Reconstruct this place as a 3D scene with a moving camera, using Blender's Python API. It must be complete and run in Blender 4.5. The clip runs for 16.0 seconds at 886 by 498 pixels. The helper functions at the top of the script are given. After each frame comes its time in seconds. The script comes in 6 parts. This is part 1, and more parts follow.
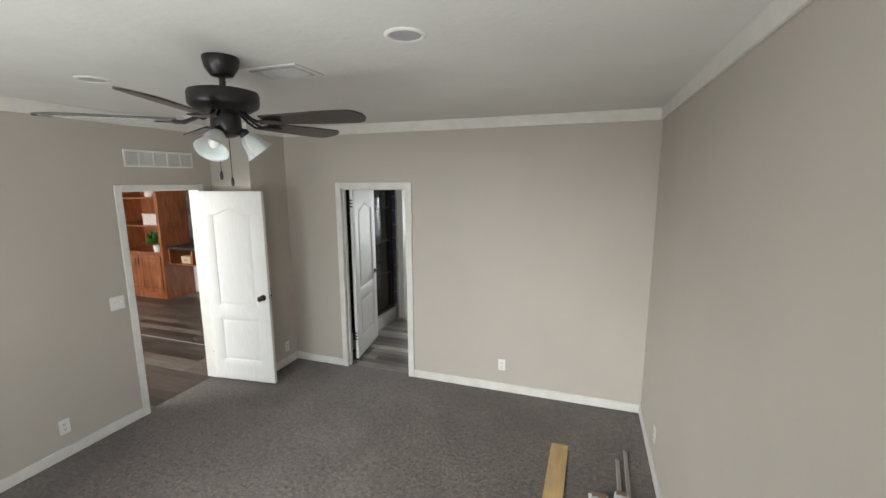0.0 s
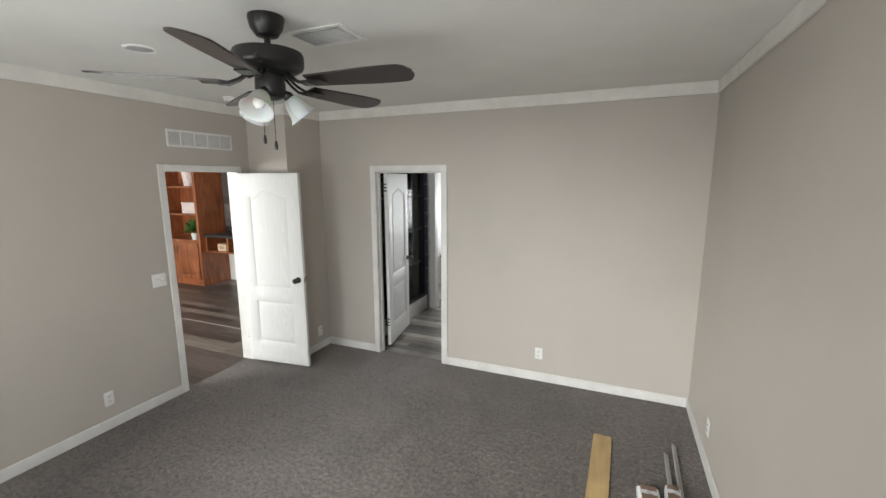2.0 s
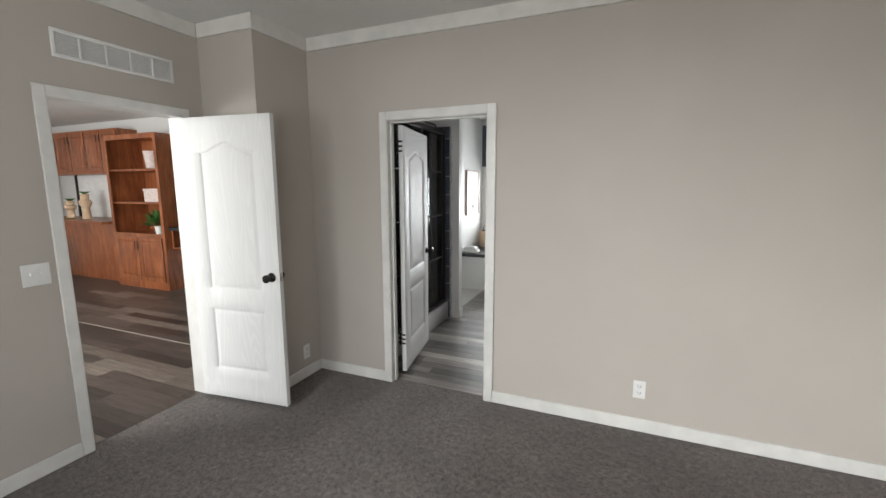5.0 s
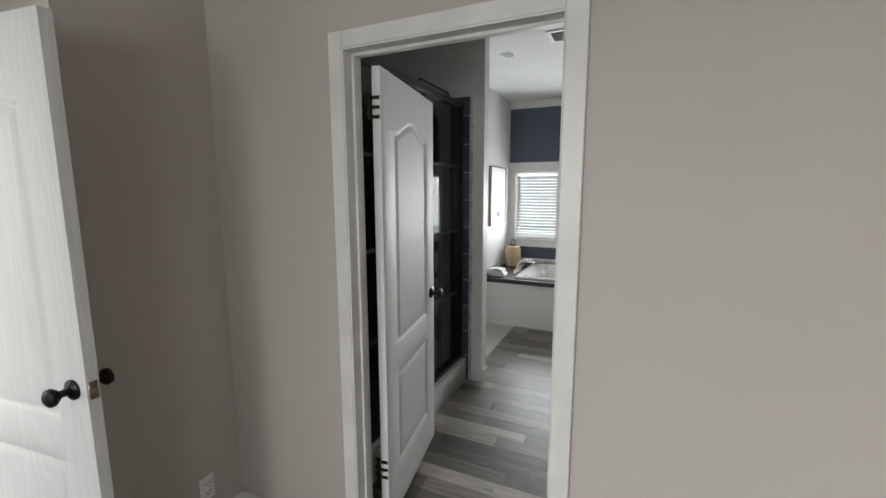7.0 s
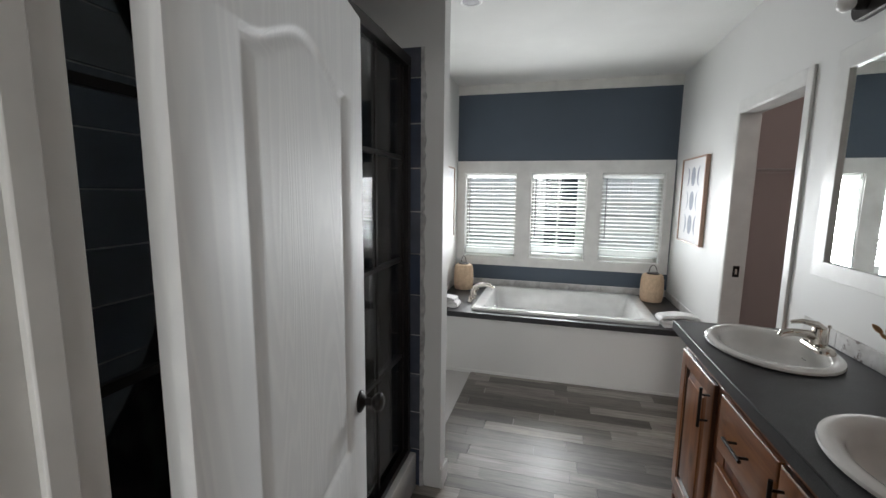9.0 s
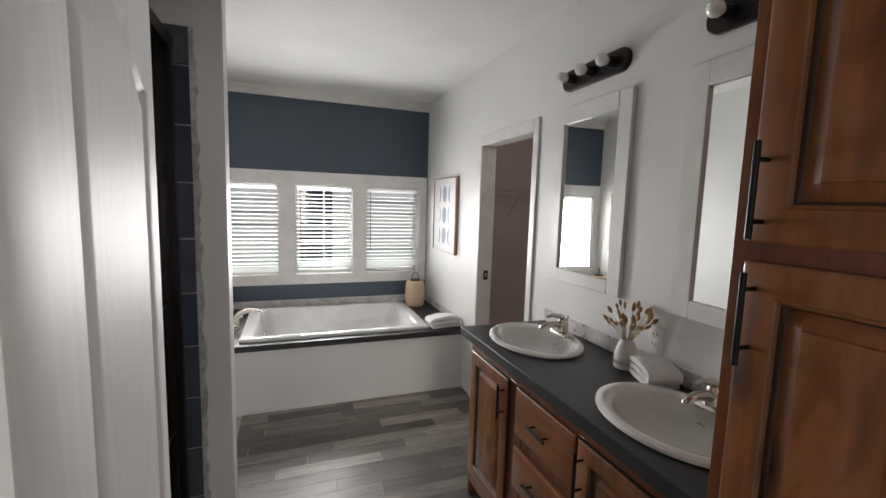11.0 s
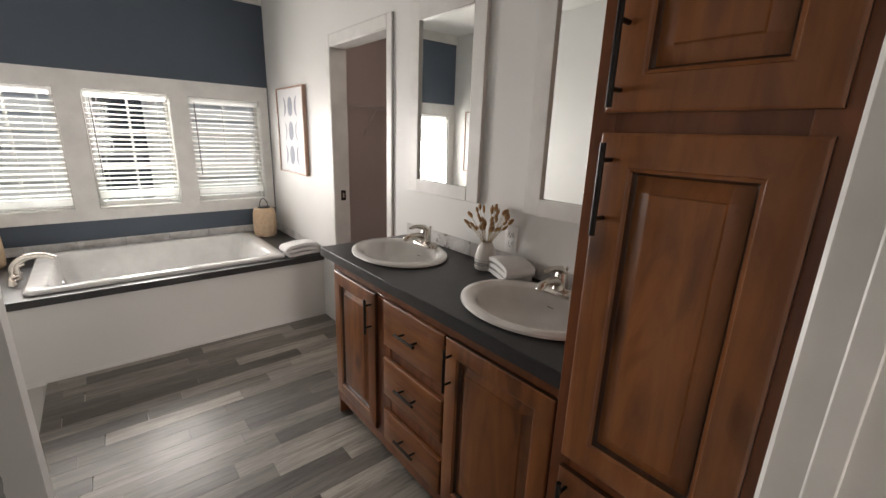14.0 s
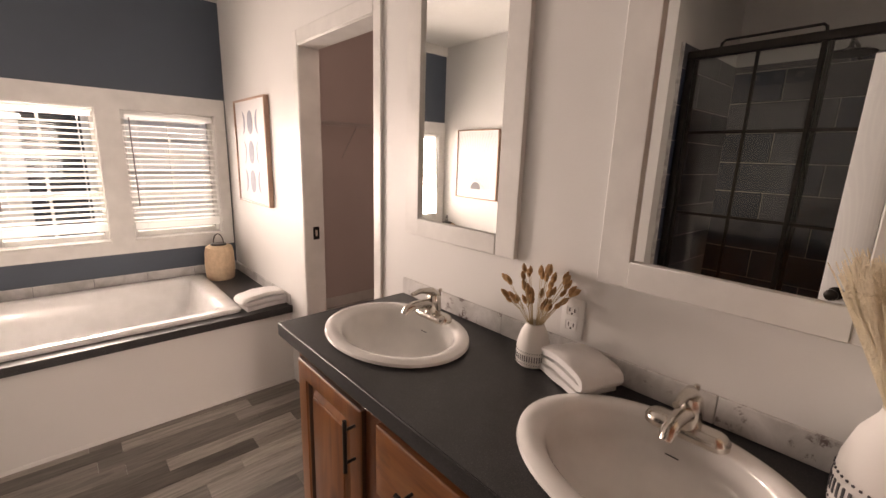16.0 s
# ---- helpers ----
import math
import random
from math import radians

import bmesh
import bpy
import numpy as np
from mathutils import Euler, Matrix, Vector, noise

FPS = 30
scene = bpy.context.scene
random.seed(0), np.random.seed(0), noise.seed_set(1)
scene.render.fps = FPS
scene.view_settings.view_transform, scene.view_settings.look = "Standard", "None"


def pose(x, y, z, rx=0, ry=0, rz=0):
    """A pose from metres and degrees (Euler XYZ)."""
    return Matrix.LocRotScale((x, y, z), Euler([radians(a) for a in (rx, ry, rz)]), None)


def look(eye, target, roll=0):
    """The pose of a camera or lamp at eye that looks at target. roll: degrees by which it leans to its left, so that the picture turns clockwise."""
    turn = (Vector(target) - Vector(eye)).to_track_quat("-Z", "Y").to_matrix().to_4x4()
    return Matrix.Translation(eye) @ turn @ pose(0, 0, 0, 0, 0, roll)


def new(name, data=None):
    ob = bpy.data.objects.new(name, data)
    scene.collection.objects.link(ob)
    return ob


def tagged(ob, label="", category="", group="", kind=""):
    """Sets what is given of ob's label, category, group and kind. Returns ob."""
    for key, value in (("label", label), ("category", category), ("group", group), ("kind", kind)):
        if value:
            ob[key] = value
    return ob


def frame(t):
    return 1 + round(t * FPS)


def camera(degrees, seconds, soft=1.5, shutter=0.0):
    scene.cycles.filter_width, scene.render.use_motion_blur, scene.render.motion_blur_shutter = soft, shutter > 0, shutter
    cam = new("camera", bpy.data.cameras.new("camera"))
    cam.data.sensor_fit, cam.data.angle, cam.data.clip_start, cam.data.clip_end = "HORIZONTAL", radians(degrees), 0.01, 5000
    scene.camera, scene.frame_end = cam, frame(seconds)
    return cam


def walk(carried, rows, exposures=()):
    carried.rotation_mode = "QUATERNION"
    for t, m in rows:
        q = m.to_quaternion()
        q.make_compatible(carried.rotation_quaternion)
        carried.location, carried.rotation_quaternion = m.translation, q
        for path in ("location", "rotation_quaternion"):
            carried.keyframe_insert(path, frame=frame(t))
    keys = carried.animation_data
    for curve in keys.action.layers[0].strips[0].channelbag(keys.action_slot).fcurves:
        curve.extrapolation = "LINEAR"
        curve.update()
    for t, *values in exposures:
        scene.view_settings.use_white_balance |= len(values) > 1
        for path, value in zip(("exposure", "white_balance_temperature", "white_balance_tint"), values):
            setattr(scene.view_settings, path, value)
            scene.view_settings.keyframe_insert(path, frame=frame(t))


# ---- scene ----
cam = camera(93.8, 16.0)
PATH = [
    (0, (-0.539, -3.83, 2.085), (-1.188, -1.967, 1.754), -0.3),
    (0.5, (-0.542, -3.848, 2.088), (-1.235, -2.003, 1.749), -0.3),
    (1, (-0.539, -3.864, 2.095), (-1.265, -2.032, 1.755), -0.2),
    (1.5, (-0.554, -3.839, 2.067), (-1.306, -2.016, 1.732), -0.2),
    (2, (-0.659, -3.8, 1.927), (-1.421, -1.982, 1.591), -0.2),
    (2.5, (-0.78, -3.795, 1.782), (-1.544, -1.976, 1.457), -0.1),
    (3, (-0.905, -3.734, 1.662), (-1.665, -1.912, 1.342), -0.1),
    (3.5, (-1.086, -3.573, 1.55), (-1.839, -1.747, 1.235), -0.1),
    (4, (-1.204, -3.341, 1.541), (-1.948, -1.51, 1.233), -0.0),
    (4.2, (-1.248, -3.226, 1.534), (-1.989, -1.393, 1.232), -0.1),
    (6.5, (-1.918, -1.592, 1.521), (-2.73, 0.211, 1.229), -0.1),
    (7, (-2.065, -1.246, 1.517), (-2.893, 0.552, 1.231), -0.1),
    (7.5, (-2.248, -0.979, 1.5), (-3.085, 0.815, 1.22), -0.3),
    (8, (-2.392, -0.664, 1.484), (-3.19, 1.149, 1.199), -0.3),
    (8.2, (-2.449, -0.546, 1.49), (-3.216, 1.28, 1.207), -0.1),
    (10.3, (-2.726, -0.019, 1.586), (-2.476, 1.949, 1.333), 1.6),
    (10.5, (-2.775, -0.023, 1.591), (-2.39, 1.925, 1.349), 1.7),
    (11, (-2.86, -0.064, 1.591), (-2.175, 1.803, 1.374), 1.7),
    (11.5, (-2.892, -0.067, 1.556), (-1.97, 1.696, 1.351), 1.8),
    (12, (-2.899, -0.058, 1.527), (-1.815, 1.607, 1.298), 1.9),
    (12.5, (-2.921, -0.054, 1.493), (-1.741, 1.532, 1.192), 1.9),
    (13, (-2.916, -0.049, 1.427), (-1.692, 1.48, 1.021), 2.0),
    (13.5, (-2.898, -0.045, 1.433), (-1.661, 1.45, 0.949), 2.0),
    (14, (-2.812, 0.028, 1.486), (-1.574, 1.508, 0.962), 2.0),
    (14.5, (-2.631, 0.185, 1.47), (-1.396, 1.673, 0.957), 1.8),
    (15, (-2.527, 0.398, 1.418), (-1.287, 1.891, 0.937), 1.9),
    (15.5, (-2.503, 0.551, 1.442), (-1.241, 2.036, 0.989), 1.8),
    (16, (-2.486, 0.619, 1.494), (-1.161, 2.054, 1.062), 1.9),
]
EXPOSURES = [(0.0, -0.2, 6500, 6), (4.0, -0.05, 6400, 8), (6.5, -0.45, 6400, 8), (8.2, -0.4, 6300, 8), (10.4, -0.4, 6700, 13), (11.5, -0.35, 6800, 13), (13.0, -0.2, 7200, 15), (14.5, -0.2, 7200, 15), (15.0, -0.05, 7200, 15), (15.4, -0.05, 7300, 16), (15.5, 0.35, 10300, 40), (16.0, 0.05, 8800, 30)]
walk(cam, [(t, look(eye, target, roll)) for t, eye, target, roll in PATH], EXPOSURES)

# ---- world and light ----
world = bpy.data.worlds.new("world")
scene.world = world
world.use_nodes = True
wn = world.node_tree
bg = wn.nodes["Background"]
sky = wn.nodes.new("ShaderNodeTexSky")
sky.sky_type, sky.sun_disc, sky.sun_elevation, sky.sun_rotation = "NISHITA", False, radians(62), radians(160)
wn.links.new(sky.outputs["Color"], bg.inputs["Color"])
bg.inputs["Strength"].default_value = 0.15


def lamp(name, kind, m, energy, colour=(1, 1, 1), size=(1, 1), spread=0):
    data = bpy.data.lights.new(name, kind)
    data.energy, data.color = energy, colour
    if kind == "AREA":
        data.shape, data.size, data.size_y = "RECTANGLE", size[0], size[1]
    if kind == "SUN":
        data.angle = radians(3)
    if spread:
        data.spread = radians(spread)
    ob = new(name, data)
    ob.matrix_world = m
    return ob


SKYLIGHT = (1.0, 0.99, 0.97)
lamp("sun", "SUN", look((0, 0, 10), (1.6, 4.6, 0)), 2.4, (1.0, 0.95, 0.88))
# area lamps added for window light, in the openings and outside the bedroom
lamp("daylight_stand_in", "AREA", look((-1.25, -4.60, 1.40), (-2.8, -1.4, 3.2)), 52, SKYLIGHT, (1.1, 1.25))
# beam added outdoors, aimed to brighten the low north-east corner
lamp("daylight_stand_in", "AREA", look((-3.4, -5.5, 2.25), (-0.3, -0.3, 0.7)), 74, SKYLIGHT, (1.0, 0.5), 80)
# added outdoors to brighten the carpet and the low east wall
lamp("daylight_stand_in", "AREA", look((-1.55, -5.25, 2.85), (-0.5, -2.6, 0)), 45, SKYLIGHT, (1.2, 0.6))
lamp("daylight_stand_in", "AREA", look((-2.95, -4.60, 1.40), (-2.9, 0, 2.1)), 28, SKYLIGHT, (1.1, 1.25))
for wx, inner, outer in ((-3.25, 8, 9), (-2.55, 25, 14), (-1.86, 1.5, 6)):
    lamp("daylight_stand_in", "AREA", look((wx, 4.248, 1.29), (wx, 0, 1.6)), inner, (0.97, 0.99, 1.0), (0.5, 0.84), 145)
    lamp("daylight_stand_in", "AREA", look((wx, 4.365, 1.29), (wx, 0, 1.2)), outer, (0.97, 0.99, 1.0), (0.48, 0.80), 110)
# unseen fill lamp added to lift the dark closet walls
lamp("closet_fill", "POINT", pose(-0.475, 2.2, 2.5), 9, (1.0, 0.88, 0.82))
# fill added for the living room, the unseen wall behind it has no window
lamp("daylight_stand_in", "AREA", look((-7.0, -3.9, 1.5), (-7.0, 2, 1.2)), 250, (1.0, 0.98, 0.95), (3.0, 1.5))


# ---- materials ----
def base_material(name):
    m = bpy.data.materials.new(name)
    m.use_nodes = True
    return m, m.node_tree, m.node_tree.nodes["Principled BSDF"]


def ramp_node(nt, factor, stops):
    r = nt.nodes.new("ShaderNodeValToRGB")
    while len(r.color_ramp.elements) < len(stops):
        r.color_ramp.elements.new(0.5)
    for e, (p, c) in zip(r.color_ramp.elements, stops):
        e.position, e.color = p, (*c, 1)
    nt.links.new(factor, r.inputs["Fac"])
    return r.outputs["Color"]


def coords(nt, scale=(1, 1, 1), shift=False):
    tc = nt.nodes.new("ShaderNodeTexCoord")
    mp = nt.nodes.new("ShaderNodeMapping")
    mp.inputs["Scale"].default_value = scale
    nt.links.new(tc.outputs["Object"], mp.inputs["Vector"])
    if shift:
        oi = nt.nodes.new("ShaderNodeObjectInfo")
        mul = nt.nodes.new("ShaderNodeMath")
        mul.operation = "MULTIPLY"
        mul.inputs[1].default_value = 37.0
        nt.links.new(oi.outputs["Random"], mul.inputs[0])
        nt.links.new(mul.outputs[0], mp.inputs["Location"])
    return mp.outputs["Vector"]


def noise_node(nt, vector, scale, detail=4.0, rough=0.55, distort=0.0):
    n = nt.nodes.new("ShaderNodeTexNoise")
    n.inputs["Scale"].default_value, n.inputs["Detail"].default_value = scale, detail
    n.inputs["Roughness"].default_value, n.inputs["Distortion"].default_value = rough, distort
    nt.links.new(vector, n.inputs["Vector"])
    return n.outputs["Fac"]


def mix_node(nt, factor, a, b, kind="MIX"):
    m = nt.nodes.new("ShaderNodeMix")
    m.data_type, m.blend_type = "RGBA", kind
    for socket, value in ((m.inputs[0], factor), (m.inputs[6], a), (m.inputs[7], b)):
        if isinstance(value, (int, float)):
            socket.default_value = value
        elif isinstance(value, tuple):
            socket.default_value = (*value, 1)
        else:
            nt.links.new(value, socket)
    return m.outputs[2]


def bump_node(nt, bsdf, height, strength, distance):
    b = nt.nodes.new("ShaderNodeBump")
    b.inputs["Strength"].default_value, b.inputs["Distance"].default_value = strength, distance
    nt.links.new(height, b.inputs["Height"])
    nt.links.new(b.outputs["Normal"], bsdf.inputs["Normal"])


def painted(name, colour, rough=0.6, spread=0.04, grain=160, bump=0.15, depth=0.002, cloud=1.3):
    m, nt, p = base_material(name)
    v = coords(nt)
    big = noise_node(nt, v, cloud, 3)
    fine = noise_node(nt, v, grain, 3)
    dark = tuple(c * (1 - spread * 1.5) for c in colour)
    light = tuple(min(1, c * (1 + spread)) for c in colour)
    c = ramp_node(nt, big, [(0.3, dark), (0.7, light)])
    c = mix_node(nt, 0.06, c, ramp_node(nt, fine, [(0.3, dark), (0.7, light)]), "MIX")
    nt.links.new(c, p.inputs["Base Color"])
    p.inputs["Roughness"].default_value = rough
    bump_node(nt, p, fine, bump, depth)
    return m


def plain(name, colour, rough=0.4, metal=0.0, grain=220, bump=0.05, coat=0.0):
    m, nt, p = base_material(name)
    v = coords(nt)
    n = noise_node(nt, v, grain, 3)
    big = noise_node(nt, v, 7, 4)
    c = ramp_node(nt, big, [(0.3, tuple(x * 0.9 for x in colour)), (0.7, tuple(min(1, x * 1.06) for x in colour))])
    nt.links.new(c, p.inputs["Base Color"])
    r = nt.nodes.new("ShaderNodeMapRange")
    r.inputs["To Min"].default_value, r.inputs["To Max"].default_value = max(0.02, rough - 0.06), min(1, rough + 0.06)
    nt.links.new(big, r.inputs["Value"])
    nt.links.new(r.outputs["Result"], p.inputs["Roughness"])
    p.inputs["Metallic"].default_value = metal
    p.inputs["Coat Weight"].default_value = coat
    bump_node(nt, p, n, bump, 0.001)
    return m


def wood(name, dark, mid, light, stretch=(10, 10, 1.3), rough=0.36, knots=True):
    m, nt, p = base_material(name)
    v = coords(nt, stretch, True)
    g = noise_node(nt, v, 1.1, 6, 0.6, 1.6)
    fine = noise_node(nt, v, 7.0, 4, 0.6)
    c = ramp_node(nt, g, [(0.28, dark), (0.5, mid), (0.74, light)])
    c = mix_node(nt, 0.13, c, ramp_node(nt, fine, [(0.3, dark), (0.65, light)]))
    v2 = coords(nt, (1, 1, 1), True)
    cloud = noise_node(nt, v2, 3.2, 3)
    c = mix_node(nt, 0.55, c, ramp_node(nt, cloud, [(0.3, (0.48, 0.42, 0.38)), (0.7, (1.2, 1.12, 1.0))]), "MULTIPLY")
    if knots:
        blot = noise_node(nt, coords(nt, tuple(2.2 if s < 5 else 5.0 for s in stretch), True), 1.0, 3, 0.55, 0.8)
        c = mix_node(nt, ramp_node(nt, blot, [(0.58, (0, 0, 0)), (0.70, (0.75, 0.75, 0.75))]), c, tuple(x * 0.5 for x in dark))
        vk = coords(nt, tuple(0.55 if s < 5 else 1.0 for s in stretch), True)
        vor = nt.nodes.new("ShaderNodeTexVoronoi")
        vor.inputs["Scale"].default_value = 5.0
        nt.links.new(vk, vor.inputs["Vector"])
        k = ramp_node(nt, vor.outputs["Distance"], [(0.05, (1, 1, 1)), (0.20, (0, 0, 0))])
        c = mix_node(nt, k, c, tuple(x * 0.45 for x in dark))
    nt.links.new(c, p.inputs["Base Color"])
    p.inputs["Roughness"].default_value = rough
    p.inputs["Coat Weight"].default_value = 0.25
    bump_node(nt, p, fine, 0.12, 0.001)
    return m


def carpet_material():
    m, nt, p = base_material("carpet")
    v = coords(nt)
    tuft = noise_node(nt, v, 62, 6, 0.8)
    speck = noise_node(nt, v, 190, 3, 0.7)
    clump = noise_node(nt, v, 34, 5, 0.85)
    track = noise_node(nt, v, 1.2, 4, 0.6, 0.9)
    c = ramp_node(nt, tuft, [(0.40, (0.015, 0.011, 0.009)), (0.5, (0.070, 0.054, 0.046)), (0.61, (0.235, 0.19, 0.165))])
    c = mix_node(nt, 0.6, c, ramp_node(nt, speck, [(0.40, (0.013, 0.010, 0.009)), (0.60, (0.29, 0.245, 0.222))]))
    c = mix_node(nt, 0.9, c, ramp_node(nt, clump, [(0.38, (0.22, 0.21, 0.20)), (0.62, (1.72, 1.72, 1.72))]), "MULTIPLY")
    c = mix_node(nt, 0.8, c, ramp_node(nt, track, [(0.35, (0.50, 0.49, 0.48)), (0.65, (0.96, 0.96, 0.96))]), "MULTIPLY")
    nt.links.new(c, p.inputs["Base Color"])
    p.inputs["Roughness"].default_value = 0.95
    p.inputs["Sheen Weight"].default_value = 0.25
    bump_node(nt, p, mix_node(nt, 0.5, tuft, speck), 1.0, 0.012)
    return m


def plank_material(name, tones, rough):
    m, nt, p = base_material(name)
    oi = nt.nodes.new("ShaderNodeObjectInfo")
    tone = ramp_node(nt, oi.outputs["Random"], tones)
    v = coords(nt, (1.3, 15, 15), True)
    g = noise_node(nt, v, 2.2, 6, 0.62, 1.2)
    f = noise_node(nt, v, 9.0, 3, 0.6)
    c = mix_node(nt, 0.8, tone, ramp_node(nt, g, [(0.28, (0.42, 0.41, 0.40)), (0.5, (0.95, 0.94, 0.93)), (0.75, (1.5, 1.47, 1.42))]), "MULTIPLY")
    c = mix_node(nt, 0.3, c, ramp_node(nt, f, [(0.3, (0.5, 0.5, 0.5)), (0.7, (1.3, 1.3, 1.3))]), "MULTIPLY")
    nt.links.new(c, p.inputs["Base Color"])
    p.inputs["Roughness"].default_value = rough
    bump_node(nt, p, f, 0.12, 0.0008)
    return m


def slate_material():
    m, nt, p = base_material("slate tile")
    oi = nt.nodes.new("ShaderNodeObjectInfo")
    tone = ramp_node(nt, oi.outputs["Random"], [(0.0, (0.026, 0.038, 0.068)), (0.5, (0.040, 0.052, 0.085)), (1.0, (0.075, 0.080, 0.095))])
    v = coords(nt, (1, 1, 1), True)
    n = noise_node(nt, v, 6, 6, 0.65, 0.6)
    c = mix_node(nt, 0.8, tone, ramp_node(nt, n, [(0.3, (0.6, 0.6, 0.62)), (0.7, (1.5, 1.45, 1.4))]), "MULTIPLY")
    nt.links.new(c, p.inputs["Base Color"])
    p.inputs["Roughness"].default_value = 0.3
    bump_node(nt, p, noise_node(nt, v, 9, 3, 0.5), 0.10, 0.002)
    return m


def marble_material(name, chips):
    m, nt, p = base_material(name)
    oi = nt.nodes.new("ShaderNodeObjectInfo")
    v = coords(nt, (1, 1, 1), True)
    cloud = noise_node(nt, v, 9, 5, 0.6, 0.5)
    chip = noise_node(nt, v, 26, 6, 0.72)
    c = ramp_node(nt, cloud, [(0.3, (0.42, 0.41, 0.40)), (0.6, (0.66, 0.65, 0.64))])
    k = ramp_node(nt, chip, [(chips, (0, 0, 0)), (chips + 0.055, (1, 1, 1))])
    gate = ramp_node(nt, noise_node(nt, v, 7.0, 3), [(0.45, (0, 0, 0)), (0.56, (1, 1, 1))])
    c = mix_node(nt, mix_node(nt, 1.0, k, gate, "MULTIPLY"), c, (0.14, 0.105, 0.10))
    nt.links.new(c, p.inputs["Base Color"])
    p.inputs["Roughness"].default_value = 0.35
    bump_node(nt, p, chip, 0.1, 0.001)
    return m


def counter_material():
    m, nt, p = base_material("charcoal laminate")
    v = coords(nt)
    s = noise_node(nt, v, 420, 2, 0.7)
    cl = noise_node(nt, v, 14, 5, 0.6)
    c = ramp_node(nt, s, [(0.35, (0.012, 0.012, 0.014)), (0.6, (0.030, 0.030, 0.033)), (0.78, (0.10, 0.10, 0.10))])
    c = mix_node(nt, 0.6, c, ramp_node(nt, cl, [(0.3, (0.7, 0.7, 0.7)), (0.7, (1.35, 1.35, 1.35))]), "MULTIPLY")
    nt.links.new(c, p.inputs["Base Color"])
    p.inputs["Roughness"].default_value = 0.42
    bump_node(nt, p, s, 0.08, 0.0005)
    return m


def door_material():
    m, nt, p = base_material("moulded door paint")
    n = noise_node(nt, coords(nt, (5.5, 5.5, 0.42), True), 1.0, 2, 0.4, 0.3)
    turns = nt.nodes.new("ShaderNodeMath")
    turns.operation = "MULTIPLY"
    turns.inputs[1].default_value = 190.0
    nt.links.new(n, turns.inputs[0])
    ring = nt.nodes.new("ShaderNodeMath")
    ring.operation = "SINE"
    nt.links.new(turns.outputs[0], ring.inputs[0])
    fine = noise_node(nt, coords(nt, (150, 150, 3.0), True), 1.0, 3, 0.6)
    g = mix_node(nt, 0.45, ring.outputs[0], fine)
    c = ramp_node(nt, g, [(0.2, (0.735, 0.74, 0.74)), (0.7, (0.77, 0.775, 0.77))])
    nt.links.new(c, p.inputs["Base Color"])
    p.inputs["Roughness"].default_value = 0.56
    p.inputs["Specular IOR Level"].default_value = 0.35
    bump_node(nt, p, g, 0.24, 0.0007)
    return m


def thin_glass(name):
    m = bpy.data.materials.new(name)
    m.use_nodes = True
    nt = m.node_tree
    nt.nodes.remove(nt.nodes["Principled BSDF"])
    out = nt.nodes["Material Output"]
    clear, gloss = nt.nodes.new("ShaderNodeBsdfTransparent"), nt.nodes.new("ShaderNodeBsdfGlossy")
    clear.inputs["Color"].default_value = (0.93, 0.96, 0.96, 1)
    gloss.inputs["Roughness"].default_value = 0.02
    fr, mx = nt.nodes.new("ShaderNodeFresnel"), nt.nodes.new("ShaderNodeMixShader")
    fr.inputs["IOR"].default_value = 1.5
    nt.links.new(fr.outputs[0], mx.inputs[0])
    nt.links.new(clear.outputs[0], mx.inputs[1])
    nt.links.new(gloss.outputs[0], mx.inputs[2])
    nt.links.new(mx.outputs[0], out.inputs["Surface"])
    return m


BEIGE = painted("greige wall paint", (0.47, 0.434, 0.396), 0.55, 0.03, 120, 0.12)
WHITE_WALL = painted("white wall paint", (0.69, 0.688, 0.675), 0.5, 0.025, 120, 0.12)
CLOSET = painted("closet wall paint", (0.60, 0.52, 0.505), 0.6, 0.03)
NAVY = painted("navy wall paint", (0.060, 0.082, 0.112), 0.5, 0.05, 130, 0.12)
CEILING = painted("ceiling texture", (0.72, 0.72, 0.70), 0.8, 0.03, 26, 0.35, 0.006, 2.2)
BATH_CEILING = painted("bath ceiling texture", (0.72, 0.72, 0.70), 0.8, 0.03, 26, 0.35, 0.006, 2.2)
TRIM = plain("white trim paint", (0.70, 0.695, 0.675), 0.38, grain=90)
CROWN = plain("cream trim paint", (0.70, 0.69, 0.655), 0.45, grain=90)
CARPET = carpet_material()
BATH_PLANK = plank_material("vinyl plank", [(0.0, (0.085, 0.076, 0.069)), (0.35, (0.15, 0.136, 0.124)), (0.7, (0.225, 0.208, 0.19)), (0.88, (0.32, 0.298, 0.27)), (1.0, (0.50, 0.465, 0.42))], 0.36)
HALL_PLANK = plank_material("dark vinyl plank", [(0.0, (0.045, 0.037, 0.033)), (0.45, (0.085, 0.072, 0.065)), (0.75, (0.13, 0.108, 0.095)), (1.0, (0.21, 0.18, 0.158))], 0.38)
DOOR = door_material()
ALDER = wood("stained alder", (0.125, 0.039, 0.012), (0.235, 0.083, 0.025), (0.31, 0.125, 0.040))
ALDER_ACROSS = wood("stained alder across", (0.125, 0.039, 0.012), (0.235, 0.083, 0.025), (0.31, 0.125, 0.040), (16, 1.6, 16))
ALDER_FRAME = wood("face frame alder", (0.095, 0.026, 0.009), (0.18, 0.056, 0.019), (0.25, 0.088, 0.030), knots=False)
GLAZE = wood("dark glaze", (0.020, 0.008, 0.004), (0.045, 0.017, 0.007), (0.085, 0.032, 0.012), knots=False)
COUNTER = counter_material()
PORCELAIN = plain("white porcelain", (0.78, 0.765, 0.74), 0.10, grain=20, bump=0.01, coat=0.5)
